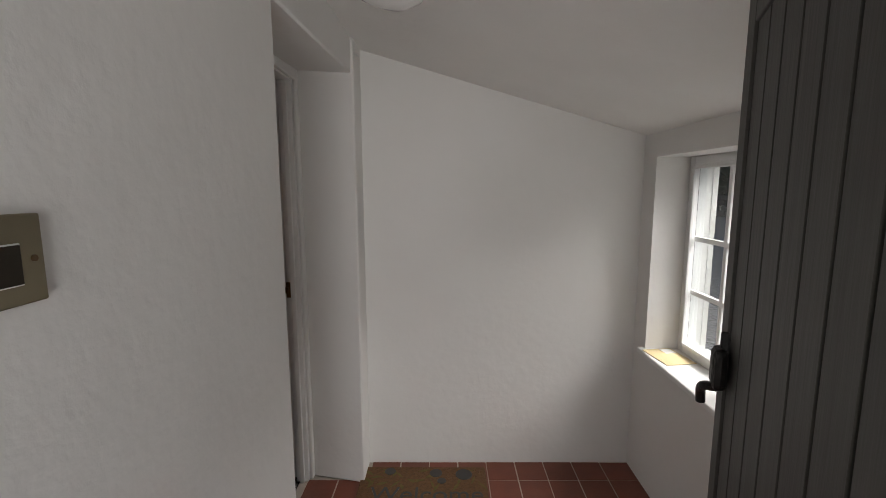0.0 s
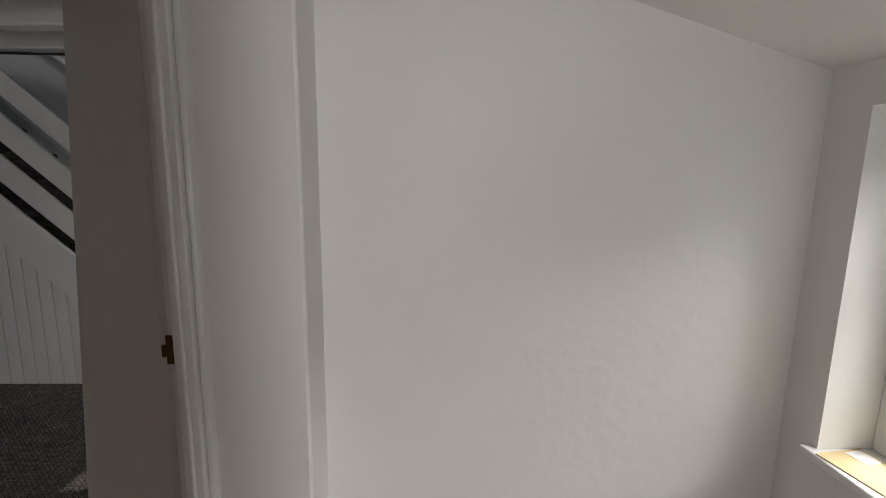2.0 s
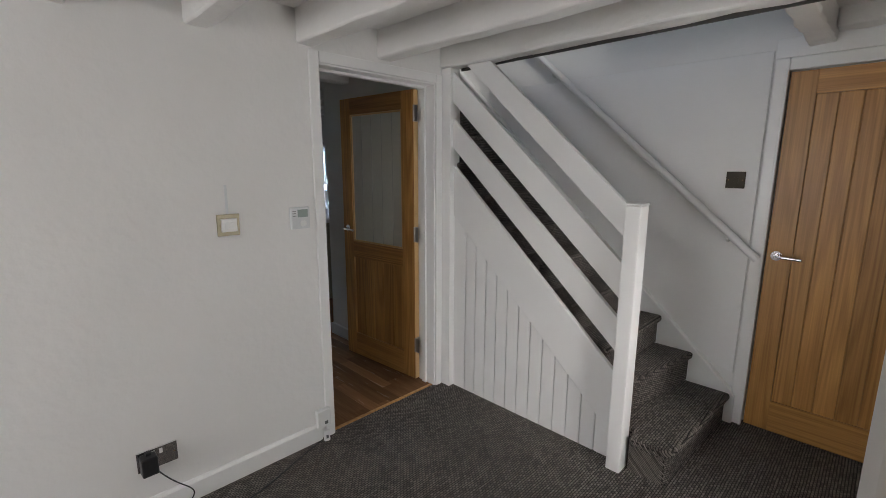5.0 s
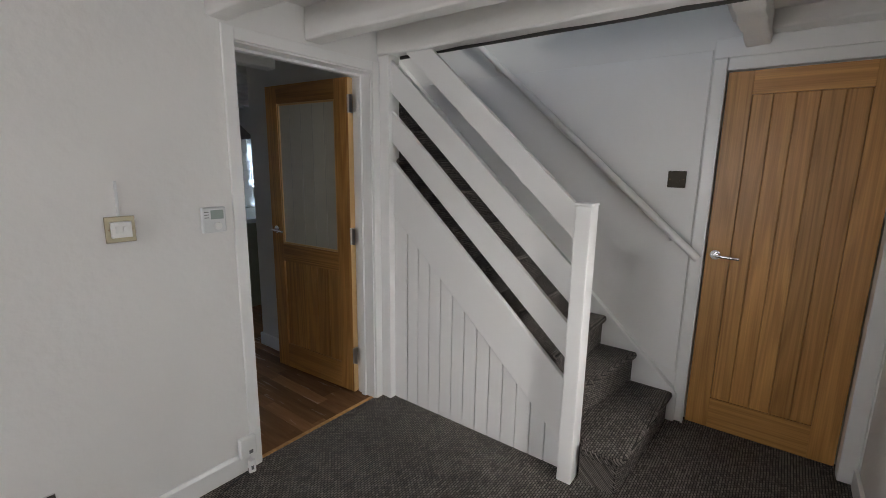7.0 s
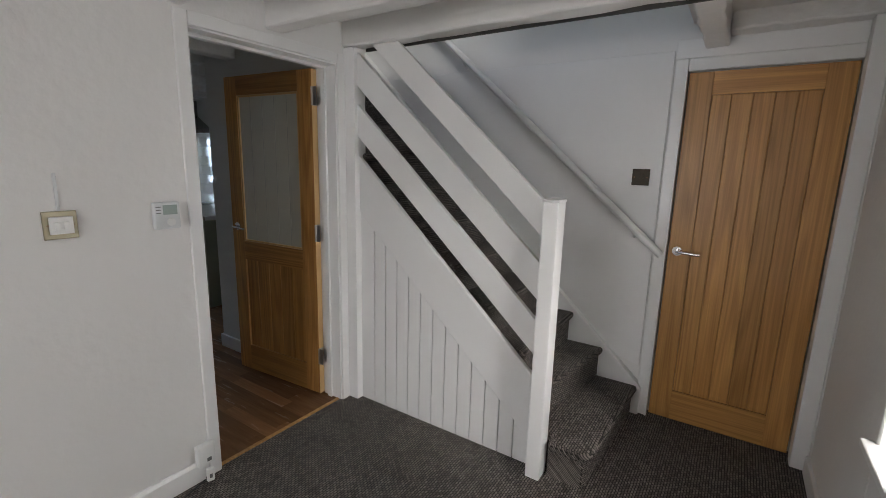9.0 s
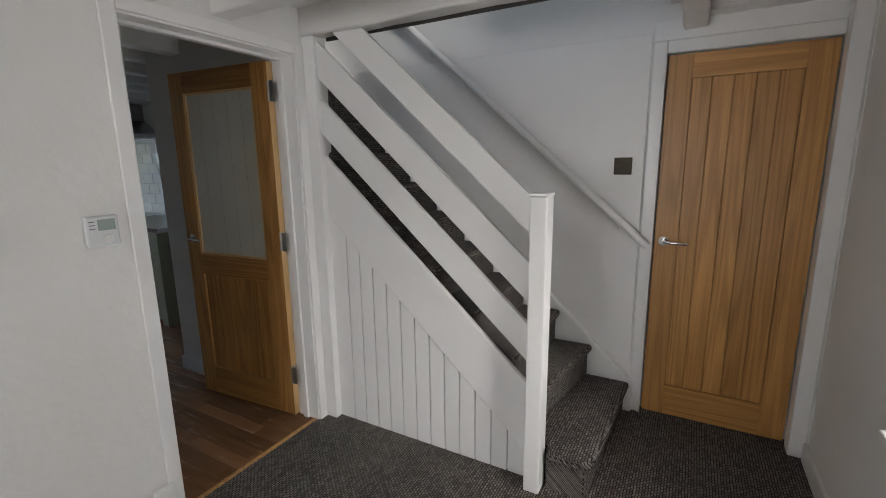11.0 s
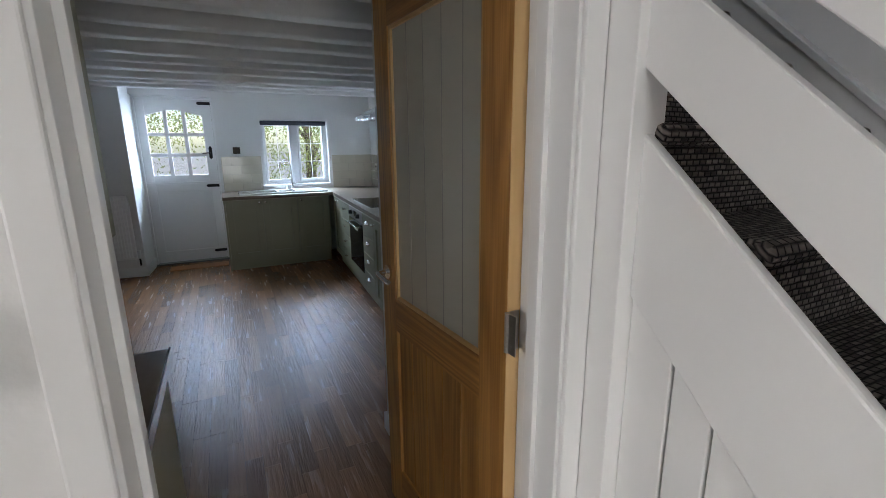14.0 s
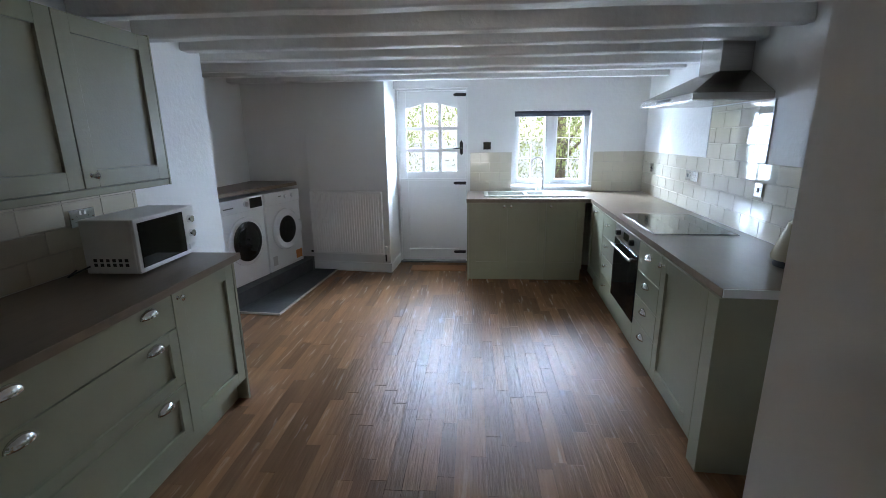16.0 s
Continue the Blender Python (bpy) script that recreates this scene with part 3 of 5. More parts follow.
# floor strips one by one; those far from the walked line in one mesh
rnd = random.Random(5)
STRIP = 0.078
plank_meshes = []
for ln in (0.62, 0.41, 0.52):
    bm = B()
    box(bm, 0, ln - 0.0012, 0, STRIP - 0.0010, -0.008, 0)
    me = bpy.data.meshes.new("plank")
    bm.to_mesh(me)
    bm.free()
    me.materials.append(PLANK)
    plank_meshes.append((ln, me))
kf = bpy.data.objects["floor_kitchen"]
planks = 0
y = -2.62
rest = B()
while y < 1.62:
    x = -6.0 - rnd.uniform(0.0, 0.6)
    while x < -0.03:
        ln, me = plank_meshes[rnd.randrange(3)]
        x1 = x + ln
        if x1 < -0.03 and x > -4.3 and -1.75 < y < 0.72 and planks < 300:
            o = new("plank", me)
            o.parent = kf
            o.location = (x, y, rnd.uniform(-0.0003, 0.0003))
            planks += 1
        else:
            box(rest, x, min(x1, -0.0298) - 0.0012, y, y + STRIP - 0.0010, -0.008, rnd.uniform(-0.0003, 0.0003))
        x = x1
    y += STRIP
tagged(part("cut_planks", rest, PLANK_FAR, kf), "", "", "", "stuff")
structure("threshold_strip", prism(B(), ((-0.036, 0), (-0.012, 0), (-0.016, 0.005), (-0.032, 0.005)), -0.63, 0.146, "y"), OAK, "thin oak threshold strip between carpet and planks")

# ---- stairs ----
st = thing("staircase", pose(0, 0, 0), "white boarded stairs covered in grey-brown loop carpet", "staircase")
GO, RISE = 0.2085, 0.19


def front(k, y):
    """x of the nosing of step k at y; the lowest two steps turn slightly."""
    if k == 1:
        return 1.515 + (y - 0.20) * 0.05
    if k == 2:
        return 1.245 + (y - 0.45) * 0.158
    return 1.56 - GO * (k - 1)


for k in range(1, 14):
    z = RISE * k
    y0, y1 = 0.275, 1.075
    xb = 1.56 - GO * (k + 1) - 0.05
    if k == 1:
        pts = ((xb, 0.275), (1.315, 0.275), (1.315, 0.205), (1.455, 0.205), (1.490, 0.215), (1.510, 0.24), (1.518, 0.28), (front(1, y1), y1), (xb, y1))
    else:
        pts = ((xb, y0), (front(k, y0), y0), (front(k, y1), y1), (xb, y1))
    part("tread", prism(B(), pts, z - 0.045, z), CARPET, st, "carpeted step nosing", 0.018)
    inner = [(px - (0.028 if px > front(k, y0) - 0.07 else 0), max(py, 0.23)) for px, py in pts]
    part("riser", prism(B(), inner, z - RISE, z - 0.04), CARPET, st, "")
S, X0 = -0.905, 0.08


def rake(bm2, top, bot, y0, y1, x0=0.08, x1=1.232):
    """A raking board, by the heights of its edges at x = 0.08."""
    zt, zb = (lambda x: top + S * (x - X0)), (lambda x: bot + S * (x - X0))
    xa, pts = x0, []
    cap = 2.088
    if zt(x0) > cap:
        xt = X0 + (cap - top) / S
        if zb(x0) > cap:
            xb2 = X0 + (cap - bot) / S
            pts = [(xb2, cap), (xt, cap)]
        else:
            pts = [(x0, zb(x0)), (x0, cap), (xt, cap)]
    else:
        pts = [(x0, zb(x0)), (x0, zt(x0))]
    pts += [(x1, zt(x1)), (x1, zb(x1))]
    return prism(bm2, pts, y0, y1, "y")


for top, bot in ((2.345, 2.185), (2.062, 1.885), (1.787, 1.615)):
    part("rail_board", rake(B(), top, bot, 0.235, 0.262), SATIN, st, "", 0.003)
zt = lambda x: 1.502 + S * (x - X0)
part("stringer", prism(B(), [(0.08, zt(0.08) - 0.30), (0.08, zt(0.08)), (1.232, zt(1.232)), (1.232, max(0, zt(1.232) - 0.38)), (1.118, 0.223), (0.187, 1.085), (0.08, 1.184)], 0.246, 0.275, "y"), SATIN, st, "", 0.006)
edges = [0.08, 0.187] + [0.187 + 0.0847 * i for i in range(1, 12)] + [1.232]
for a, b in zip(edges, edges[1:]):
    h = lambda x: 1.085 - 0.926 * (x - 0.187) + 0.02
    pts = [(a + 0.0022, 0), (a + 0.0022, max(0.05, h(a))), (b - 0.0022, max(0.05, h(b))), (b - 0.0022, 0)]
    part("panel_board", prism(B(), pts, 0.2545, 0.272, "y"), SATIN, st, "", 0.004)
part("panel_backing", prism(B(), [(0.08, 0), (0.08, 1.15), (0.187, 1.08), (1.23, 0.16), (1.23, 0)], 0.2715, 0.2745, "y"), SATIN, st)
part("newel_post", box(B(), 1.228, 1.299, 0.168, 0.262, 0, 1.325), GLOSS, st, "square white newel post", 0.005)
part("newel_cap", box(B(), 1.225, 1.302, 0.165, 0.265, 1.325, 1.337), GLOSS, st, "", 0.004)
z2 = lambda x: 0.20 - 0.945 * (x - 1.56)
part("wall_stringer", prism(B(), [(1.575, 0), (1.575, 0.17), (1.55, 0.205), (-0.9, z2(-0.9)), (-0.9, z2(-0.9) - 0.5), (1.30, 0)], 1.075, 1.12, "y"), GLOSS, st, "white painted wall string", 0.004)
part("string_bead", prism(B(), [(-0.9, z2(-0.9) - 0.03), (-0.9, z2(-0.9)), (1.53, z2(1.53)), (1.53, z2(1.53) - 0.03)], 1.062, 1.0765, "y"), GLOSS, st, "", 0.004)
structure("trim_wall_panel", prism(B(), [(-0.6, 0.9), (-0.6, 2.09), (1.548, 2.09), (1.548, 0.3)], 1.108, 1.1215, "y"), SATIN, "flush white panel below a fine joint line", 0.003)
hr = thing("handrail", Matrix(), "round white painted handrail on wall brackets", "handrail")
r0, r1 = Vector((1.60, 1.055, 1.00)), Vector((-0.45, 1.055, 2.80))
part("rail", tube(B(), r0, r1, 0.021, seg=20), GLOSS, hr, "", 0.0, True)
for t in (0.075, 0.652):
    p = r0.lerp(r1, t)
    br = bent_tube("bracket", [p + Vector((0, 0, -0.018)), p + Vector((0, 0.0, -0.05)), p + Vector((0, 0.045, -0.055)), p + Vector((0, 0.062, -0.05))], 0.007, GLOSS, hr)
    part("rose", tube(B(), p + Vector((0, 0.046, -0.05)), p + Vector((0, 0.055, -0.05)), 0.022), GLOSS, br, "", 0.0, True)


# ---- doors ----
def lever_handle(parent, x, z, y, side, toward):
    """Chrome lever on a round rose. side: -1 or 1, the face's direction along y; toward: the lever's direction along x."""
    r = part("handle_rose", tube(B(), (x, y, z), (x, y + side * 0.009, z), 0.026, seg=24), CHROME, parent, "round chrome rose", 0.0, True)
    bent_tube("lever", [(x, y, z), (x, y + side * 0.04, z), (x + toward * 0.004, y + side * 0.052, z), (x + toward * 0.03, y + side * 0.054, z), (x + toward * 0.115, y + side * 0.054, z - 0.004)], 0.0088, CHROME, r, "chrome lever handle")


def oak_door(name, m, w, h, label, glazed, free=1):
    """A leaf from its hinge (x = 0) to x = w * free, thickness along y from 0 to 0.04."""
    d = thing(name, m, label, "door")
    f = free
    def bx(x0, x1, y0, y1, z0, z1):
        return box(B(), min(f * x0, f * x1), max(f * x0, f * x1), y0, y1, z0, z1)
    sw, g = 0.112, 0.006
    part("stile", bx(0, sw, 0, 0.04, g, h), OAK, d, "", 0.0015)
    part("stile", bx(w - sw, w, 0, 0.04, g, h), OAK, d, "", 0.0015)
    part("top_rail", bx(sw, w - sw, 0.0005, 0.0395, h - 0.115, h), OAK_H, d)
    part("bottom_rail", bx(sw, w - sw, 0.0005, 0.0395, g, 0.185), OAK_H, d)
    zp = h - 0.115
    if glazed:
        part("middle_rail", bx(sw, w - sw, 0.0005, 0.0395, 0.80, 0.925), OAK_H, d)
        zp = 0.80
        part("glass_pane", bx(sw, w - sw, 0.017, 0.023, 0.925, h - 0.115), FROST, d, "frosted glass with fine upright lines").visible_shadow = False
        for i in range(1, 5):
            xx = sw + (w - 2 * sw) * i / 5
            part("etched_line", bx(xx - 0.0012, xx + 0.0012, 0.0155, 0.0168, 0.93, h - 0.12), ETCH, d, "")
        for a, b in ((sw, sw + 0.012), (w - sw - 0.012, w - sw)):
            part("glazing_bead", bx(a, b, 0.004, 0.015, 0.925, h - 0.115), OAK_PALE, d, "pale oak bead", 0.002)
            part("glazing_bead", bx(a, b, 0.025, 0.036, 0.925, h - 0.115), OAK_PALE, d, "", 0.002)
        for a, b in ((0.925, 0.937), (h - 0.127, h - 0.115)):
            part("glazing_bead", bx(sw + 0.012, w - sw - 0.012, 0.004, 0.015, a, b), OAK_PALE, d, "", 0.002)
    n = 5
    for i in range(n):
        a = sw + (w - 2 * sw) * i / n
        b = sw + (w - 2 * sw) * (i + 1) / n
        part("panel_board", bx(a + 0.0012, b - 0.0012, 0.010, 0.030, 0.185, zp), OAK, d, "", 0.004)
    part("panel_core", bx(sw, w - sw, 0.016, 0.024, 0.185, zp), OAK, d)
    return d


kd = oak_door("glazed_oak_door", pose(-0.147, 0.108, 0.006, 0, 0, 4.2), 0.762, 1.968, "half-glazed oak door standing open", True, -1)
lever_handle(kd, -0.70, 1.02, 0.0, -1, 1)
lever_handle(kd, -0.70, 1.02, 0.04, 1, 1)
part("latch_face", box(B(), -0.7635, -0.761, 0.012, 0.030, 0.96, 1.10), CHROME, kd)
part("hinge_edge", box(B(), 0.0, 0.0025, 0.001, 0.039, 0.006, 1.965), OAK_PALE, kd, "pale unlacquered door edge")
for z in (0.26, 1.04, 1.82):
    hb = part("hinge", tube(B(), (0.008, -0.004, z - 0.05), (0.008, -0.004, z + 0.05), 0.0065), STEEL, kd, "steel butt hinge", 0.0, True)
    part("hinge_leaf", box(B(), 0.003, 0.0055, 0.0, 0.034, z - 0.05, z + 0.05), STEEL, hb)
    part("hinge_leaf", box(B(), 0.006, 0.040, -0.0045, -0.002, z - 0.05, z + 0.05), STEEL, hb)
    for dz in (-0.03, 0.0, 0.03):
        part("screw", tube(B(), (0.024, -0.005, z + dz), (0.024, -0.002, z + dz), 0.0035, seg=8), STEEL, hb)

od = oak_door("oak_door", pose(1.628, 1.128, 0.004), 0.678, 1.972, "closed oak door with upright boards", False)
lever_handle(od, 0.045, 1.02, 0.0, -1, 1)
oc = thing("door_frame_oak", Matrix(), "white moulded frame of the oak door", "door frame", "", "structure")
for a, b in ((1.556, 1.620), (2.312, 2.376)):
    part("architrave", box(B(), a, b, 1.098, 1.127, 0, 2.045), GLOSS, oc, "", 0.006)
    part("architrave_bead", box(B(), (b - 0.012 if a < 2 else a), (b if a < 2 else a + 0.012), 1.090, 1.10, 0, 1.99), GLOSS, oc, "", 0.003)
part("architrave", box(B(), 1.620, 2.312, 1.098, 1.127, 1.982, 2.045), GLOSS, oc, "", 0.006)
part("frieze_board", box(B(), 1.556, 2.376, 1.104, 1.126, 2.045, 2.14), GLOSS, oc, "", 0.003)
part("side_board", box(B(), 2.376, 2.381, 0.98, 1.10, 0, 2.14), GLOSS, oc, "glossy white board beside the frame", 0.002)
part("side_board", box(B(), 2.31, 2.378, 1.02, 1.098, 0, 2.14), GLOSS, oc, "glossy white board beside the frame", 0.004)

pd = oak_door("oak_door", pose(2.345, -2.318, 0.006, 0, 0, -191.5), 0.762, 1.94, "oak door opened into the living room", False)
lever_handle(pd, 0.712, 1.0, 0.0, -1, -1)
lever_handle(pd, 0.712, 1.0, 0.04, 1, -1)
part("leaf_edge", box(B(), 0.762, 0.7635, 0.001, 0.039, 0.01, 1.935), OAK_PALE, pd, "pale unlacquered door edge")

# entrance door: dark planked leaf, opened past a right angle
D0, D1 = Vector((3.665, -2.70)), Vector((3.36, -3.40))
ang = math.degrees(math.atan2(D0.y - D1.y, D0.x - D1.x))
fd = thing("entrance_door", pose(D1.x, D1.y, 0.02, 0, 0, ang), "dark grey planked entrance door standing open", "door")
L = (D0 - D1).length
part("stile", box(B(), L - 0.062, L, -0.028, 0.0, 0, 1.79), DARK_WOOD, fd, "", 0.003)
part("stile", box(B(), 0, 0.11, -0.028, 0.0, 0, 1.79), DARK_WOOD, fd, "", 0.003)
part("top_rail", box(B(), 0.11, L - 0.062, -0.0275, -0.0005, 1.69, 1.79), DARK_WOOD, fd, "", 0.003)
nb = 7
for i in range(nb):
    a = 0.11 + (L - 0.172) * i / nb
    b = 0.11 + (L - 0.172) * (i + 1) / nb
    part("plank", box(B(), a + 0.0035, b - 0.0035, -0.0265, -0.005, 0, 1.69), DARK_WOOD, fd, "", 0.0012)
part("backing", box(B(), 0.0, L - 0.002, -0.046, -0.0275, 0, 1.788), BLACK, fd)
LATCH = part("thumb_latch", box(B(), L - 0.100, L - 0.048, -0.002, 0.024, 1.045, 1.125), IRON, fd, "black iron rim latch", 0.016)
bent_tube("latch_lever", [(L - 0.080, 0.014, 1.05), (L - 0.066, 0.030, 1.045), (L - 0.045, 0.034, 1.035), (L - 0.030, 0.032, 1.018), (L - 0.028, 0.030, 0.995)], 0.009, IRON, LATCH)
part("latch_peak", prism(B(), ((L - 0.082, 1.12), (L - 0.068, 1.12), (L - 0.072, 1.155), (L - 0.078, 1.155)), -0.002, 0.012, "y"), IRON, LATCH, "", 0.003)

# ---- windows ----
def bars(parent, name, x0, x1, ys, zs, y0, y1, z0, z1, w, mat):
    """Glazing bars across a pane: upright ones at ys, level ones at zs."""
    for yy in ys:
        part(name, box(B(), x0, x1, yy - w / 2, yy + w / 2, z0, z1), mat, parent, "", 0.002)
    for zz in zs:
        part(name, box(B(), x0 + 0.001, x1 - 0.001, y0, y1, zz - w / 2, zz + w / 2), mat, parent, "", 0.002)


def frame_ring(parent, name, x0, x1, y0, y1, z0, z1, w, mat, bevel=0.004):
    for a, b, c, d in ((y0, y0 + w, z0, z1), (y1 - w, y1, z0, z1), (y0 + w, y1 - w, z0, z0 + w), (y0 + w, y1 - w, z1 - w, z1)):
        part(name, box(B(), x0, x1, a, b, c, d), mat, parent, "", bevel)


def pane(parent, x, y0, y1, z0, z1):
    o = part("pane", box(B(), x - 0.002, x + 0.002, y0, y1, z0, z1), GLASS, parent)
    o.visible_shadow = False
    return o


w1 = thing("window_1", Matrix(), "white framed porch window with glazing bars", "window", "", "structure")
frame_ring(w1, "window_frame", 4.225, 4.29, PW0, PW1, 0.672, 1.572, 0.038, PVC)
frame_ring(w1, "sash_bead", 4.216, 4.232, -2.005, PW1 - 0.036, 0.705, 1.538, 0.016, PVC)
frame_ring(w1, "sash_bead", 4.212, 4.228, -1.992, PW1 - 0.048, 0.715, 1.526, 0.010, PVC)
part("mullion", box(B(), 4.215, 4.29, -2.072, -2.002, 0.70, 1.545), PVC, w1, "", 0.006)
part("transom", box(B(), 4.217, 4.29, PW0 + 0.03, -2.072, 1.185, 1.255), PVC, w1, "", 0.006)
frame_ring(w1, "top_sash", 4.196, 4.25, PW0 + 0.035, -2.066, 1.235, 1.545, 0.05, PVC, 0.006)
frame_ring(w1, "sash_bead", 4.216, 4.232, PW0 + 0.036, -2.070, 0.705, 1.19, 0.016, PVC)
pane(w1, 4.25, -2.003, PW1 - 0.04, 0.71, 1.535)
pane(w1, 4.252, PW0 + 0.036, -2.07, 0.71, 1.19)
pane(w1, 4.235, PW0 + 0.08, -2.11, 1.28, 1.50)
bars(w1, "glazing_bar", 4.240, 4.266, (-1.777,), (1.206, 0.961), -1.992, -1.551, 0.715, 1.526, 0.021, PVC)
bars(w1, "glazing_bar", 4.241, 4.265, (-2.35,), (0.951,), PW0 + 0.05, -2.085, 0.715, 1.18, 0.021, PVC)
part("outer_sill", box(B(), 4.29, 4.375, PW0 - 0.03, PW1 - 0.002, 0.655, 0.672), PVC, w1, "white outer sill", 0.005)

w2 = thing("window_2", Matrix(), "white framed two-light kitchen window", "window", "", "structure")
ky0, ky1, kz0, kz1 = KW
frame_ring(w2, "window_frame", EX - 0.16, EX - 0.10, ky0, ky1, kz0 + 0.012, kz1, 0.036, PVC)
part("mullion", box(B(), EX - 0.158, EX - 0.102, 0.435, 0.515, kz0 + 0.02, kz1 - 0.03), PVC, w2, "", 0.004)
for a, b in ((ky0 + 0.034, 0.437), (0.513, ky1 - 0.034)):
    frame_ring(w2, "casement", EX - 0.15, EX - 0.088, a, b, kz0 + 0.046, kz1 - 0.034, 0.034, PVC)
    pane(w2, EX - 0.13, a + 0.03, b - 0.03, kz0 + 0.076, kz1 - 0.064)
    zz = [kz0 + 0.076 + (kz1 - kz0 - 0.14) * q / 3 for q in (1, 2)]
    bars(w2, "lead_strip", EX - 0.134, EX - 0.126, ((a + b) / 2,), zz, a + 0.034, b - 0.034, kz0 + 0.08, kz1 - 0.068, 0.009, PVC)
for yy in (0.425, 0.525):
    part("window_catch", box(B(), EX - 0.088, EX - 0.070, yy - 0.007, yy + 0.007, 1.32, 1.43), PVC, w2, "white window catch", 0.004)
part("window_sill", box(B(), EX - 0.10, EX + 0.03, ky0 - 0.025, ky1 + 0.04, kz0 - 0.022, kz0 + 0.012), GLOSS, w2, "white sill", 0.005)
bl = thing("roller_blind", Matrix(), "rolled-up dark blue blind at the window head", "blind")
part("roll", tube(B(), (EX - 0.06, ky0 + 0.01, kz1 - 0.028), (EX - 0.06, ky1 - 0.01, kz1 - 0.028), 0.024), DARK_BLIND, bl, "", 0.0, True)
part("bottom_bar", box(B(), EX - 0.066, EX - 0.054, ky0 + 0.012, ky1 - 0.012, kz1 - 0.062, kz1 - 0.048), DARK_BLIND, bl)

w3 = thing("window_3", Matrix(), "white framed living room window with deep sill", "window", "", "structure")
frame_ring(w3, "window_frame", 2.60, 2.66, -0.62, 0.14, 0.648, 1.70, 0.05, PVC)
part("mullion", box(B(), 2.60, 2.66, -0.275, -0.205, 0.69, 1.65), PVC, w3, "", 0.004)
for a, b in ((-0.57, -0.275), (-0.205, 0.09)):
    pane(w3, 2.63, a, b, 0.69, 1.65)
    bars(w3, "glazing_bar", 2.62, 2.64, ((a + b) / 2,), (1.01, 1.33), a, b, 0.69, 1.65, 0.022, PVC)
part("window_sill", box(B(), 2.345, 2.60, -0.66, 0.17, 0.622, 0.648), GLOSS, w3, "white painted deep sill", 0.005)
# unseen window frame, added round the south lamp's opening
w4 = thing("window_4", Matrix(), "unseen white framed window added to light the living room", "window", "", "structure")
for a, b, c, d in ((0.40, 0.46, 0.8, 1.8), (1.44, 1.50, 0.8, 1.8), (0.46, 1.44, 0.8, 0.86), (0.46, 1.44, 1.74, 1.8), (0.92, 0.98, 0.86, 1.74)):
    part("window_frame", box(B(), a, b, -4.36, -4.30, c, d), PVC, w4, "", 0.004)

# stable door
sd = thing("stable_door", Matrix(), "white painted stable door with nine arched panes", "door")
DX, dy0, dy1 = -5.965, -1.335, -0.525
part("lower_leaf", box(B(), DX - 0.045, DX - 0.012, dy0, dy1, 0.025, 1.035), GLOSS, sd, "", 0.003)
for a, b, c, d in ((dy0, dy0 + 0.10, 0.025, 1.035), (dy1 - 0.10, dy1, 0.025, 1.035), (dy0 + 0.10, dy1 - 0.10, 0.94, 1.035), (dy0 + 0.10, dy1 - 0.10, 0.025, 0.16)):
    part("lower_rail", box(B(), DX - 0.012, DX, a, b, c, d), GLOSS, sd, "", 0.003)
part("weather_bar", box(B(), DX, DX + 0.02, dy0 + 0.09, dy1 - 0.09, 0.15, 0.172), GLOSS, sd, "", 0.004)
gy0, gy1, gz0, gz1 = -1.242, -0.632, 1.145, 1.915
for a, b, c, d in ((dy0, gy0, 1.042, 2.075), (gy1, dy1, 1.042, 2.075), (gy0, gy1, 1.042, gz0)):
    part("upper_rail", box(B(), DX - 0.045, DX, a, b, c, d), GLOSS, sd, "", 0.003)
arch = [(gy0, 2.075), (gy0, gz1 - 0.035)]
for i in range(13):
    t = i / 12
    arch.append((gy0 + (gy1 - gy0) * t, gz1 - 0.035 + 0.065 * math.sin(math.pi * t) ** 1.5))
arch += [(gy1, 2.075)]
part("arched_head", prism(B(), arch, DX - 0.045, DX, "x"), GLOSS, sd)
pw = (gy1 - gy0) / 3
for i in (1, 2):
    part("glazing_bar", box(B(), DX - 0.040, DX - 0.002, gy0 + pw * i - 0.022, gy0 + pw * i + 0.022, gz0, gz1 + 0.03), GLOSS, sd, "", 0.003)
for j in (1, 2):
    zz = gz0 + 0.252 * j
    part("glazing_bar", box(B(), DX - 0.039, DX - 0.003, gy0, gy1, zz - 0.022, zz + 0.022), GLOSS, sd, "", 0.003)
for i in range(3):
    for j in range(3):
        pane(sd, DX - 0.02, gy0 + pw * i, gy0 + pw * (i + 1), gz0 + 0.252 * j, gz0 + 0.252 * (j + 1) + (0.03 if j == 2 else 0))
part("weather_bar", box(B(), DX, DX + 0.014, dy0, dy1, 1.036, 1.058), GLOSS, sd, "", 0.003)
for zz in (2.03, 1.00, 0.13):
    part("strap_hinge", prism(B(), ((dy1 - 0.15, zz - 0.008), (dy1 - 0.13, zz - 0.018), (dy1 + 0.015, zz - 0.018), (dy1 + 0.015, zz + 0.018), (dy1 - 0.13, zz + 0.018), (dy1 - 0.15, zz + 0.008)), DX + 0.001, DX + 0.009, "x"), IRON, sd, "black iron strap hinge")
lp = part("latch_plate", prism(B(), ((dy1 - 0.075, 1.36), (dy1 - 0.055, 1.335), (dy1 - 0.035, 1.36), (dy1 - 0.035, 1.48), (dy1 - 0.055, 1.51), (dy1 - 0.075, 1.48)), DX + 0.001, DX + 0.012, "x"), IRON, sd, "black iron latch")
bent_tube("latch_handle", [(DX + 0.01, dy1 - 0.055, 1.42), (DX + 0.05, dy1 - 0.055, 1.42), (DX + 0.055, dy1 - 0.09, 1.42), (DX + 0.055, dy1 - 0.15, 1.415)], 0.008, IRON, lp)
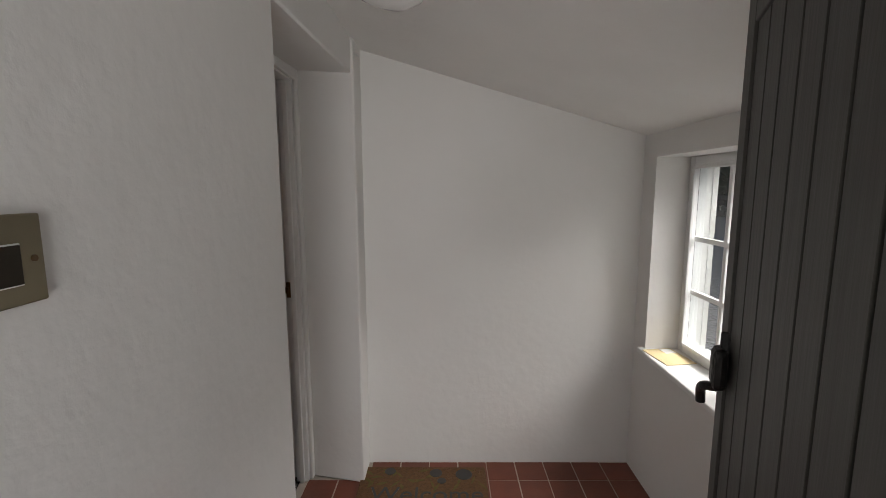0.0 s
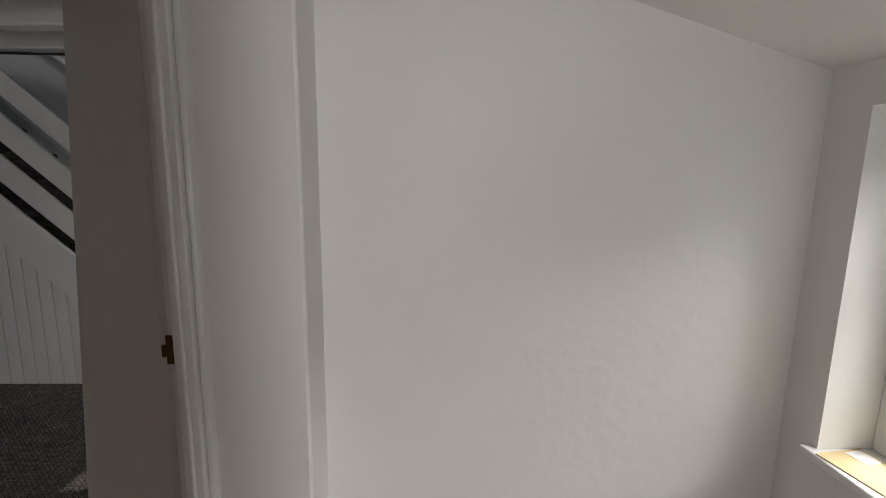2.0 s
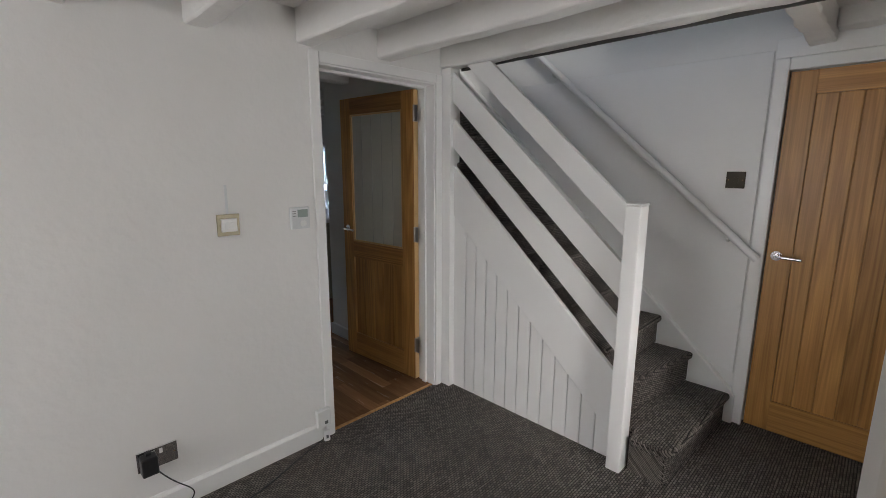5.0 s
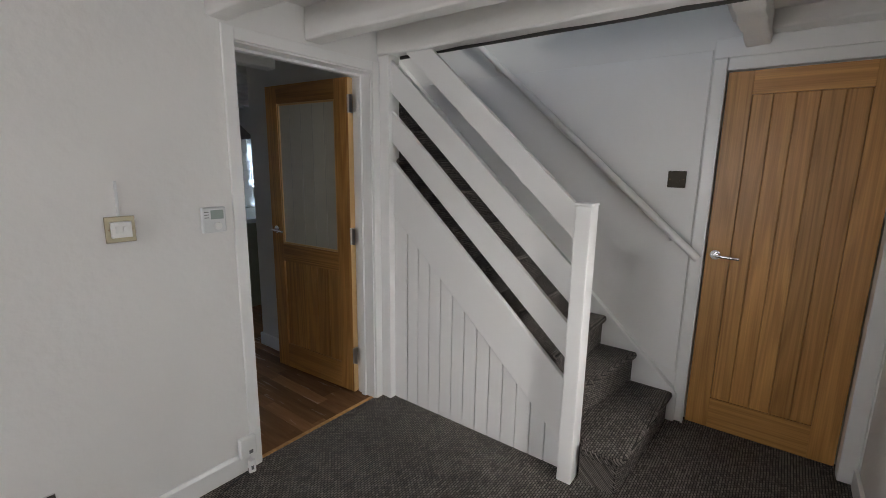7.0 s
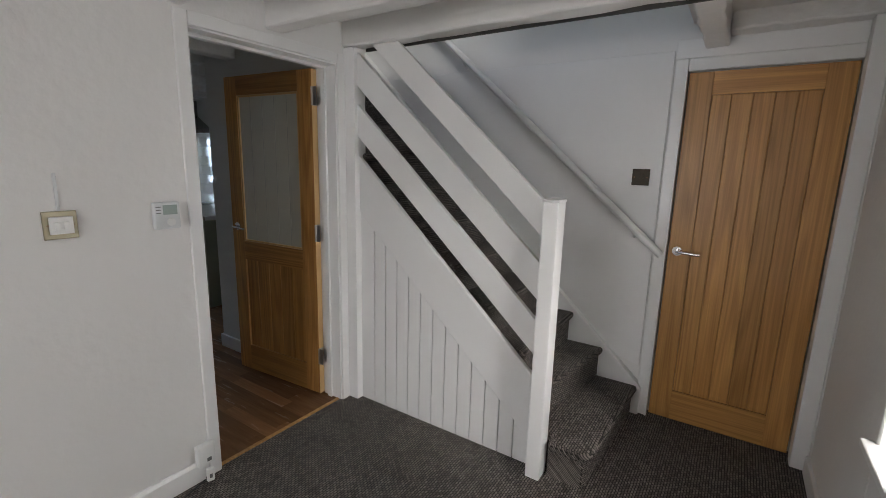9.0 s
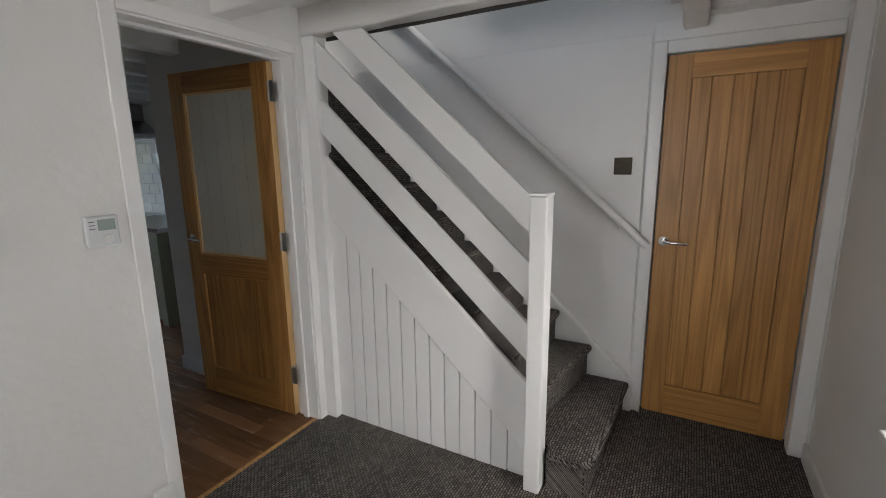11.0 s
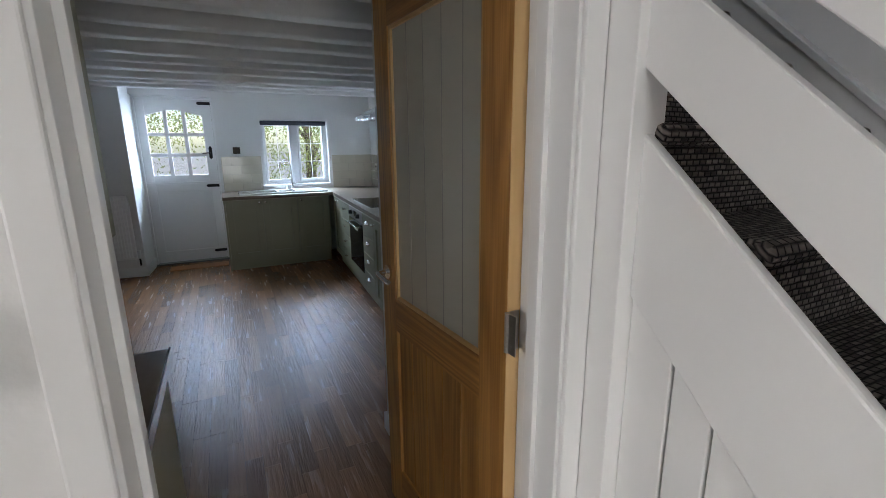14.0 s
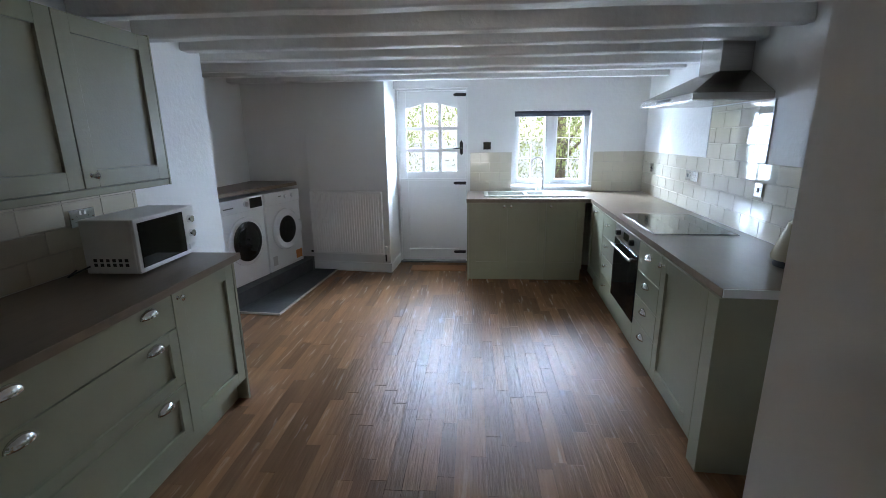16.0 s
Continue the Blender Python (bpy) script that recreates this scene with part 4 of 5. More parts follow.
df = thing("door_frame_stable", Matrix(), "white frame of the stable door", "door frame", "", "structure")
for a, b, c, d in ((-1.362, -1.337, 0, 2.10), (-0.523, -0.50, 0, 2.10), (-1.337, -0.523, 2.078, 2.10)):
    part("frame_bar", box(B(), DX - 0.06, DX + 0.03, a, b, c, d), GLOSS, df, "", 0.003)
structure("threshold", box(B(), -6.16, -5.90, -1.36, -0.50, -0.1, 0.018), SLATE, "dark threshold under the stable door")
structure("wall_outside_head", box(B(), -6.16, -6.05, -1.40, -0.50, 2.08, 2.6), RENDER, "white rendered wall above the door")

# ---- kitchen units ----
def knob(parent, x, z, y=-0.021):
    m = Matrix.Translation((x, y, z)) @ Matrix.Rotation(radians(90), 4, "X")
    part("knob", lathe(B(), ((0.010, 0), (0.006, 0.004), (0.005, 0.012), (0.012, 0.016), (0.0155, 0.022), (0.014, 0.028), (0.006, 0.032)), m, 18), CHROME, parent, "round chrome knob", 0.0, True)


def cup(parent, x, z, y=-0.021):
    """A half-bowl drawer pull."""
    bm2, rows = B(), []
    for i in range(8):
        a = math.pi / 2 * i / 7
        ring = []
        for j in range(13):
            b = math.pi * j / 12
            ring.append(bm2.verts.new((x + 0.052 * math.cos(b) * math.cos(a) , y - 0.027 * math.sin(a) - 0.0005, z + 0.034 * math.sin(b) * math.cos(a) - 0.010)))
        rows.append(ring)
    for p, q in zip(rows, rows[1:]):
        for j in range(12):
            bm2.faces.new((p[j], p[j + 1], q[j + 1], q[j]))
    o = part("cup_handle", bm2, CHROME, parent, "chrome cup handle", 0.0, True)
    s = o.modifiers.new("shell", "SOLIDIFY")
    s.thickness = 0.003
    return o


def shaker(parent, name, x0, x1, z0, z1, handles=(), plain=False):
    """A framed front, face towards -y."""
    g, fw = 0.003, 0.075 if (z1 - z0) > 0.3 else 0.055
    x0, x1, z0, z1 = x0 + g, x1 - g, z0 + g, z1 - g
    if plain:
        d = part(name, box(B(), x0, x1, -0.020, 0, z0, z1), SAGE, parent, "", 0.0015)
    else:
        d = part(name, box(B(), x0 + fw - 0.004, x1 - fw + 0.004, -0.006, -0.001, z0 + fw - 0.004, z1 - fw + 0.004), SAGE, parent)
        for a, b in ((x0, x0 + fw), (x1 - fw, x1)):
            part("stile", box(B(), a, b, -0.020, 0, z0, z1), SAGE, d, "", 0.0015)
        for a, b in ((z0, z0 + fw), (z1 - fw, z1)):
            part("rail", box(B(), x0 + fw, x1 - fw, -0.0198, 0, a, b), SAGE, d, "", 0.0012)
    for kind, hx, hz in handles:
        (knob if kind == "knob" else cup)(d, hx, hz)
    return d


def unit(m, w, fronts, label, depth=0.56, z0=0.14, z1=0.87, plinth=True, category="cabinet", name="base_cabinet"):
    u = thing(name, m, label, category, "kitchen units")
    part("body", box(B(), 0.001, w - 0.001, 0.001, depth, z0, z1), SAGE, u)
    if plinth:
        part("plinth", box(B(), 0.001, w - 0.001, 0.045, 0.062, 0, z0), SAGE, u)
    for f in fronts:
        shaker(u, *f)
    return u


SAGE_LABEL = "sage green painted base cabinet with framed front"
# sink run, facing the room
mS = pose(-5.195, -0.48, 0, 0, 0, 90)
unit(mS, 0.82, (("door", 0, 0.41, 0.14, 0.868, (("knob", 0.375, 0.83),)), ("door", 0.41, 0.82, 0.14, 0.868, (("knob", 0.445, 0.83),))), "sage green sink cabinet with two doors", 0.55)
unit(pose(-5.195, 0.34, 0, 0, 0, 90), 0.40, (("door", 0, 0.40, 0.14, 0.868, (("knob", 0.04, 0.83),)),), SAGE_LABEL, 0.55)
ep = tagged(part("end_panel", box(B(), -5.76, -5.178, -0.499, -0.481, 0, 0.868), SAGE, None, "", 0.001), "sage green end panel of the sink run", "panel", "kitchen units")
# cooker run
AR = -3.5
def onrun(s, d=0.0, z=0.0):
    a = radians(AR)
    return pose(-5.143 + s * math.cos(a) - d * math.sin(a), 0.81 + s * math.sin(a) + d * math.cos(a), z, 0, 0, AR)
unit(onrun(0.03), 0.58, (("door", 0, 0.58, 0.14, 0.868, (("knob", 0.30, 0.83),)),), SAGE_LABEL)
dz = (0.14, 0.315, 0.49, 0.665, 0.868)
unit(onrun(0.61), 0.45, [("drawer_front", 0, 0.45, dz[i], dz[i + 1], (("knob", 0.225, (dz[i] + dz[i + 1]) / 2 + 0.03),), True) for i in range(4)], "sage green cabinet with four drawers")
unit(onrun(1.70), 0.43, [("drawer_front", 0, 0.43, dz[i], dz[i + 1], (("cup", 0.215, (dz[i] + dz[i + 1]) / 2 + 0.03),), True) for i in range(4)], "sage green cabinet with four drawers beside the oven")
unit(onrun(2.13), 0.60, (("door", 0, 0.60, 0.10, 0.868, (("knob", 0.04, 0.82),)),), SAGE_LABEL)
tagged(part("end_panel", box(B(), -0.0, 0.10, -0.022, 0.66, 0, 0.868), SAGE, None, "", 0.002), "sage green end panel closing the cooker run", "panel", "kitchen units").matrix_world = onrun(2.735)
ov = thing("oven", onrun(1.06), "built-in black glass oven with steel controls", "oven", "kitchen units")
part("body", box(B(), 0.004, 0.636, 0.001, 0.55, 0.15, 0.868), BLACK, ov)
part("plinth", box(B(), 0.001, 0.639, 0.045, 0.062, 0, 0.14), SAGE, ov)
part("lower_panel", box(B(), 0.002, 0.638, -0.02, 0, 0.14, 0.262), SAGE, ov, "sage green filler panel")
part("control_panel", box(B(), 0.004, 0.636, -0.022, 0, 0.755, 0.866), STEEL, ov, "brushed steel control panel", 0.002)
part("door", box(B(), 0.004, 0.636, -0.026, 0, 0.265, 0.75), BLACK_GLASS, ov, "black glass oven door", 0.003)
part("display", box(B(), 0.25, 0.39, -0.0245, -0.021, 0.785, 0.84), BLACK_GLASS, ov)
for x in (0.14, 0.50):
    part("control_knob", tube(B(), (x, -0.022, 0.812), (x, -0.055, 0.812), 0.024, 0.020), BLACK, ov, "black control knob", 0.0, True)
hd = part("door_handle", tube(B(), (0.06, -0.062, 0.705), (0.58, -0.062, 0.705), 0.009), CHROME, ov, "chrome bar handle", 0.0, True)
for x in (0.09, 0.55):
    part("handle_mount", tube(B(), (x, -0.026, 0.705), (x, -0.062, 0.705), 0.007), CHROME, hd)
part("energy_label", box(B(), 0.26, 0.42, -0.0275, -0.026, 0.655, 0.675), PLASTIC, ov, "white sticker")

# continuous worktop, with the sink's cut-out
bm = B()
WX = EX + 0.003
prism(bm, ((WX, -0.505), (-5.155, -0.505), (-5.155, 0.79), (-2.315, 0.622), (-2.275, RW(-2.275) - 0.003), (WX, RW(EX) - 0.003),
           (WX, 0.2005), (-5.72, 0.2005), (-5.72, 0.73), (-5.31, 0.73), (-5.31, -0.29), (-5.72, -0.29), (-5.72, 0.20), (WX, 0.20)), 0.872, 0.91)
wt = tagged(part("worktop", bm, WORKTOP, None, ""), "grey-brown wood-grain laminate worktop round the corner", "worktop")
# metal edge coloured white for the room light it reflects
tagged(part("worktop_end_strip", prism(B(), ((-2.313, 0.624), (-2.306, 0.624), (-2.266, RW(-2.27) - 0.004), (-2.273, RW(-2.27) - 0.004)), 0.874, 0.9115), PVC, None, ""), "pale metal edging strip on the worktop end", "edging").name = "edging_strip"
bm = B()
prism(bm, ((-0.153, -0.66), (-0.756, -0.66), (-0.756, -1.78), (-2.87, -1.78), (-2.87, -2.416), (-0.153, -2.416)), 0.872, 0.91)
tagged(part("worktop", bm, WORKTOP, None, "", 0.003), "grey-brown wood-grain laminate worktop beside the door", "worktop")
tagged(part("edging_strip", box(B(), -0.757, -0.155, -0.6595, -0.655, 0.874, 0.9125), CHROME, None, ""), "pale metal edging strip on the worktop end", "edging")

# run under the wall cupboards
LY = -1.822
unit(pose(-2.28, LY, 0, 0, 0, 180), 0.52, (("door", 0, 0.52, 0.14, 0.868, (("knob", 0.04, 0.835),)),), SAGE_LABEL)
unit(pose(-1.36, LY, 0, 0, 0, 180), 0.92, (("drawer_front", 0, 0.92, 0.705, 0.868, (("cup", 0.17, 0.83), ("cup", 0.765, 0.83)), True), ("drawer_front", 0, 0.92, 0.42, 0.705, (("cup", 0.17, 0.665), ("cup", 0.765, 0.665))), ("drawer_front", 0, 0.92, 0.14, 0.42, (("cup", 0.17, 0.38), ("cup", 0.765, 0.38)))), "sage green cabinet with three wide drawers")
unit(pose(-0.78, LY, 0, 0, 0, 180), 0.58, (("door", 0, 0.58, 0.14, 0.868, (("knob", 0.54, 0.83),)),), SAGE_LABEL)
tagged(part("end_panel", box(B(), -2.822, -2.802, -2.40, -1.80, 0, 0.868), SAGE, None, "", 0.001), "sage green end panel beside the laundry alcove", "panel", "kitchen units")
unit(pose(-0.73, -0.70, 0, 0, 0, -90), 0.55, (("door", 0, 0.55, 0.14, 0.868, (("knob", 0.04, 0.83),)),), SAGE_LABEL)
unit(pose(-0.73, -1.25, 0, 0, 0, -90), 0.55, (("door", 0, 0.55, 0.14, 0.868, (("knob", 0.04, 0.83),)),), SAGE_LABEL)
tagged(part("end_panel", box(B(), -0.745, -0.155, -0.694, -0.674, 0, 0.868), SAGE, None, "", 0.001), "sage green end panel beside the kitchen door", "panel", "kitchen units")
# wall cupboards
wu = unit(pose(-1.71, -2.10, 0, 0, 0, 180), 1.08, (("door", 0, 0.54, 1.345, 2.055, (("knob", 0.045, 1.40),)), ("door", 0.54, 1.08, 1.345, 2.055, (("knob", 0.585, 1.40),))), "sage green wall cupboard with two framed doors", 0.315, 1.345, 2.055, False, "cupboard", "wall_cupboard")
part("light_rail", box(B(), 0, 1.08, -0.015, 0.02, 1.312, 1.3445), SAGE, wu, "", 0.003)
part("end_panel", box(B(), 1.08, 1.09, -0.02, 0.316, 1.312, 2.06), SAGE, wu)
wv = unit(pose(-0.38, -0.686, 0, 0, 0, -90), 1.0, (("door", 0, 0.5, 1.345, 2.10, (("knob", 0.455, 1.40),)), ("door", 0.5, 1.0, 1.345, 2.10, (("knob", 0.545, 1.40),))), "sage green wall cupboard beside the kitchen door", 0.225, 1.345, 2.10, False, "cupboard", "wall_cupboard")
part("end_panel", box(B(), -0.016, 0.0, -0.02, 0.226, 1.312, 2.105), SAGE, wv)

# ---- hob, hood, sink ----
hb = thing("hob", onrun(0.92, 0.055, 0.911), "black glass induction hob set in the worktop", "hob")
part("glass_top", box(B(), 0, 0.82, 0, 0.52, 0, 0.006), BLACK_GLASS, hb, "", 0.002)
part("trim", box(B(), -0.004, 0.824, -0.004, 0.524, -0.0005, 0.003), STEEL, hb)
hx0, hx1, hy0, hz = -4.235, -3.385, 0.885, 1.752
hood = thing("extractor_hood", Matrix(), "brushed steel chimney extractor hood on the wall", "extractor hood")
part("rim", box(B(), hx0, hx1, hy0, RW(hx1) - 0.004, hz, hz + 0.042), HOOD_STEEL_DIM, hood, "", 0.002)
bm = B()
lo = [bm.verts.new(p) for p in ((hx0, hy0, hz + 0.042), (hx1, hy0, hz + 0.042), (hx1, RW(hx1) - 0.004, hz + 0.042), (hx0, RW(hx1) - 0.004, hz + 0.042))]
hi = [bm.verts.new(p) for p in ((-3.945, 1.15, 1.945), (-3.655, 1.15, 1.945), (-3.655, RW(hx1) - 0.004, 1.945), (-3.945, RW(hx1) - 0.004, 1.945))]
for i in range(4):
    bm.faces.new((lo[i], lo[(i + 1) % 4], hi[(i + 1) % 4], hi[i]))
bm.faces.new(lo[::-1])
bm.faces.new(hi)
part("canopy", bm, HOOD_STEEL_DIM, hood)
ch = part("chimney", box(B(), -3.94, -3.66, 1.16, RW(hx1) - 0.004, 1.945, 2.25), HOOD_STEEL_DIM, hood, "", 0.002)
for i in range(6):
    part("vent_slot", box(B(), -3.6605, -3.658, 1.19 + 0.022 * i, 1.202 + 0.022 * i, 2.16, 2.20), BLACK, ch)
part("filter", box(B(), hx0 + 0.05, hx1 - 0.05, hy0 + 0.05, RW(hx1) - 0.06, hz - 0.003, hz + 0.004), HOOD_STEEL_DIM, hood, "steel grease filter")
part("button_strip", box(B(), -3.92, -3.70, hy0 - 0.002, hy0, hz + 0.012, hz + 0.030), BLACK, hood)

sk = thing("sink", Matrix(), "white ceramic inset sink with drainer", "sink")
bm = B()
for a, b, c, d in ((-5.745, -5.66, -0.315, 0.755), (-5.36, -5.285, -0.315, 0.755), (-5.66, -5.36, -0.315, -0.27), (-5.66, -5.36, 0.36, 0.755), (-5.66, -5.36, 0.13, 0.17)):
    box(bm, a, b, c, d, 0.9095, 0.928)
box(bm, -5.67, -5.35, -0.28, 0.37, 0.72, 0.735)
for a, b, c, d in ((-5.672, -5.66, -0.28, 0.37), (-5.36, -5.348, -0.28, 0.37), (-5.66, -5.36, -0.282, -0.27), (-5.66, -5.36, 0.36, 0.372), (-5.66, -5.36, 0.135, 0.165)):
    box(bm, a, b, c, d, 0.735, 0.912)
part("basin", bm, CERAMIC, sk, "", 0.003)
for i in range(7):
    part("drainer_rib", box(B(), -5.64 + 0.04 * i, -5.625 + 0.04 * i, 0.40, 0.70, 0.928, 0.932), CERAMIC, sk, "", 0.002)
tp = thing("kitchen_tap", pose(-5.705, 0.365, 0.928), "brushed steel swan-neck mixer tap", "tap")
part("base", lathe(B(), ((0.027, 0), (0.027, 0.012), (0.018, 0.02), (0.016, 0.10), (0.013, 0.105)), None, 20), CHROME, tp, "", 0.0, True)
bent_tube("spout", [(0, 0, 0.09), (0, 0, 0.20), (0, 0, 0.33), (0.005, -0.03, 0.385), (0.01, -0.10, 0.385), (0.012, -0.145, 0.35), (0.012, -0.15, 0.28)], 0.0115, CHROME, tp)
bent_tube("lever", [(0, 0.012, 0.07), (0, 0.05, 0.075), (0, 0.09, 0.095)], 0.007, CHROME, tp)
part("soap_knob", tube(B(), (0.0, -0.07, 0), (0, -0.07, 0.065), 0.012), CHROME, tp, "", 0.0, True)

# ---- things on the worktops ----
mw = thing("microwave", pose(-2.40, -2.025, 0.911, 0, 0, 181.5), "cream-white microwave oven with black glass door", "microwave")
part("case", box(B(), 0, 0.48, 0.012, 0.265, 0.012, 0.275), PLASTIC, mw, "", 0.006)
part("front", box(B(), 0, 0.48, -0.004, 0.012, 0.012, 0.275), PLASTIC, mw, "", 0.004)
part("door_glass", box(B(), 0.022, 0.372, -0.008, -0.003, 0.035, 0.255), BLACK_GLASS, mw, "black glass door", 0.003)
for z in (0.205, 0.125):
    part("dial", tube(B(), (0.428, -0.004, z), (0.428, -0.024, z), 0.022, 0.019), CHROME, mw, "silver dial", 0.0, True)
part("door_button", box(B(), 0.398, 0.458, -0.010, -0.003, 0.035, 0.065), PLASTIC, mw, "", 0.003)
for r in range(2):
    for c in range(6):
        part("vent_slot", box(B(), -0.001, 0.0015, 0.05 + 0.031 * c, 0.067 + 0.031 * c, 0.048 + 0.022 * r, 0.064 + 0.022 * r), BLACK, mw)
for x in (0.05, 0.43):
    for y in (0.04, 0.235):
        part("foot", tube(B(), (x, y, 0), (x, y, 0.013), 0.012), BLACK, mw)
bent_tube("cord", [(-0.004, 0.24, 0.05), (-0.05, 0.28, 0.03), (-0.06, 0.32, 0.006), (-0.03, 0.34, 0.005), (0.03, 0.345, 0.02)], 0.004, BLACK, mw, "black power cord")
kt = thing("kettle", pose(-2.67, 1.14, 0.911), "cream enamel kettle with black base", "kettle")
part("base", lathe(B(), ((0.085, 0), (0.087, 0.012), (0.08, 0.03), (0.078, 0.04)), None, 28), BLACK, kt, "", 0.0, True)
part("jug", lathe(B(), ((0.098, 0.035), (0.10, 0.05), (0.08, 0.12), (0.056, 0.19), (0.048, 0.215), (0.03, 0.228)), None, 28), CREAM, kt, "cream enamel body", 0.0, True)
part("lid_knob", lathe(B(), ((0.012, 0.225), (0.008, 0.24), (0.018, 0.252), (0.010, 0.266)), None, 16), BLACK, kt, "", 0.0, True)
bent_tube("handle", [(0.03, 0, 0.22), (0.09, 0, 0.255), (0.135, 0, 0.20), (0.10, 0, 0.10)], 0.010, BLACK, kt)


# ---- sockets and switches ----
def plate(name, m, w, h, mat, label, bits):
    """A wall plate, face towards -y, centred on its pose."""
    p = thing(name, m, label, "socket" if "socket" in name else "switch")
    part("plate", box(B(), -w / 2, w / 2, -0.008, 0, -h / 2, h / 2), mat, p, "", 0.002)
    for nm, x, z, bw, bh, bm_, d in bits:
        part(nm, box(B(), x - bw / 2, x + bw / 2, -0.008 - d, -0.007, z - bh / 2, z + bh / 2), bm_, p, "", 0.0008)
    for sx in (-1, 1):
        part("screw", tube(B(), (sx * (w / 2 - 0.012), -0.0095, 0), (sx * (w / 2 - 0.012), -0.007, 0), 0.0035, seg=10), BRASS, p)
    return p


TWO = [("rocker", -0.014, 0.024, 0.012, 0.02, PLASTIC, 0.003), ("rocker", 0.014, 0.024, 0.012, 0.02, PLASTIC, 0.003)] + [("pin_hole", s * 0.034 + dx, zz, 0.004 if dx == 0 else 0.007, 0.008 if dx == 0 else 0.004, BLACK, 0.0006) for s in (-1, 1) for dx, zz in ((0, 0.008), (-0.011, -0.018), (0.011, -0.018))]
plate("double_socket", pose(-2.553, -2.411, 1.172, 0, 0, 180), 0.146, 0.086, CHROME, "chrome double socket above the worktop", TWO)
aw = math.degrees(math.atan(-0.0685))
for x, w, kind in ((-5.50, 0.086, "double_socket"), (-4.50, 0.086, "wall_switch"), (-4.37, 0.146, "double_socket"), (-3.38, 0.086, "double_socket")):
    plate(kind, pose(x, RW(x) - 0.009, 1.205, 0, 0, aw), w, 0.086, CHROME, "chrome wall plate on the cream tiles", [("rocker", 0, 0, 0.018, 0.03, BLACK, 0.003)] if w < 0.1 else TWO)
plate("wall_switch", pose(EX + 0.001, -0.275, 1.445, 0, 0, 90), 0.086, 0.086, NICKEL, "satin nickel switch beside the kitchen window", [("rocker", 0, 0, 0.024, 0.034, NICKEL, 0.003)])
plate("wall_switch", pose(1.444, 1.107, 1.426), 0.092, 0.092, NICKEL, "satin nickel stair switch with square rocker", [("rocker", 0.004, 0.0, 0.022, 0.034, NICKEL, 0.004)])
plate("wall_switch", pose(2.7055, -3.155, 1.368, 0, 0, 90), 0.092, 0.088, BRASS_PLATE, "satin brass light switch with white-edged rocker", [("rocker_surround", 0.004, -0.004, 0.0320, 0.0410, PLASTIC, 0.0015), ("rocker", 0.004, -0.004, 0.0290, 0.0380, NICKEL, 0.003)])
ls = plate("wall_switch", pose(0.0005, -1.122, 1.236, 0, 0, 90), 0.096, 0.096, BRASS_PLATE, "nickel pattress with a white fused switch", [("spur_body", 0.0, 0.0, 0.064, 0.058, PLASTIC, 0.014), ("rocker", -0.012, 0.0, 0.016, 0.026, PLASTIC, 0.018), ("rocker", 0.012, 0.0, 0.016, 0.026, PLASTIC, 0.018)])
tagged(part("cable_trunking", box(B(), 0.0, 0.006, -1.127, -1.117, 1.284, 1.412), GREY_PLASTIC, None, "", 0.001), "thin painted cable strip above the switch", "cable trunking")
th = thing("thermostat", pose(0.0005, -0.785, 1.240, 0, 0, 90), "white wall thermostat with small grey display", "thermostat")
part("case", box(B(), -0.050, 0.050, -0.024, 0, -0.052, 0.056), GREY_PLASTIC, th, "", 0.006)
part("display", box(B(), -0.016, 0.038, -0.0252, -0.0235, 0.006, 0.044), LCD, th, "grey display")
part("dial", tube(B(), (0.012, -0.021, -0.024), (0.012, -0.031, -0.024), 0.017, 0.015), PLASTIC, th, "", 0.0, True)
for i in range(3):
    part("print_line", box(B(), -0.042, -0.024, -0.0252, -0.0235, 0.012 + 0.012 * i, 0.015 + 0.012 * i), INK, th)
ds = plate("double_socket", pose(0.0005, -1.49, 0.275, 0, 0, 90), 0.150, 0.090, CHROME, "chrome double socket low on the wall", TWO)
ad = thing("plug_adapter", pose(0.010, -1.528, 0.272, 0, 0, 90), "black plug-in power adapter in the socket", "adapter")
part("case", box(B(), -0.030, 0.030, -0.055, 0, -0.040, 0.040), BLACK, ad, "", 0.006)
part("pin_tab", box(B(), -0.008, 0.012, -0.03, -0.008, 0.04, 0.052), BLACK, ad, "", 0.003)
tagged(bent_tube("power_cable", [(0.05, -1.50, 0.235), (0.055, -1.46, 0.17), (0.05, -1.40, 0.11), (0.035, -1.36, 0.05), (0.05, -1.42, 0.006), (0.12, -1.62, 0.004), (0.20, -1.85, 0.004)], 0.0028, BLACK, None), "thin black cable hanging from the adapter", "cable")
tagged(bent_tube("extension_cable", [(0.035, -0.735, 0.012), (0.05, -0.80, 0.006), (0.10, -0.95, 0.005), (0.18, -1.12, 0.005), (0.20, -1.30, 0.005), (0.24, -1.45, 0.005), (0.22, -1.65, 0.005), (0.32, -1.85, 0.005), (0.20, -1.98, 0.012), (0.30, -1.90, 0.02), (0.36, -2.05, 0.005)], 0.0035, BLACK, None), "black cable lying along the carpet", "cable")
tagged(bent_tube("extension_cable", [(0.17, -1.75, 0.004), (0.28, -1.62, 0.005), (0.36, -1.72, 0.006), (0.30, -1.88, 0.02), (0.19, -1.80, 0.015), (0.23, -1.70, 0.012), (0.33, -1.80, 0.008)], 0.003, BLACK, None), "tangled black cable on the carpet", "cable")
pb = thing("phone_socket", pose(0.0165, -0.722, 0.135, 0, 0, 90), "white telephone box above the skirting", "socket")
part("case", box(B(), -0.040, 0.040, -0.030, 0, -0.045, 0.055), PLASTIC, pb, "", 0.005)
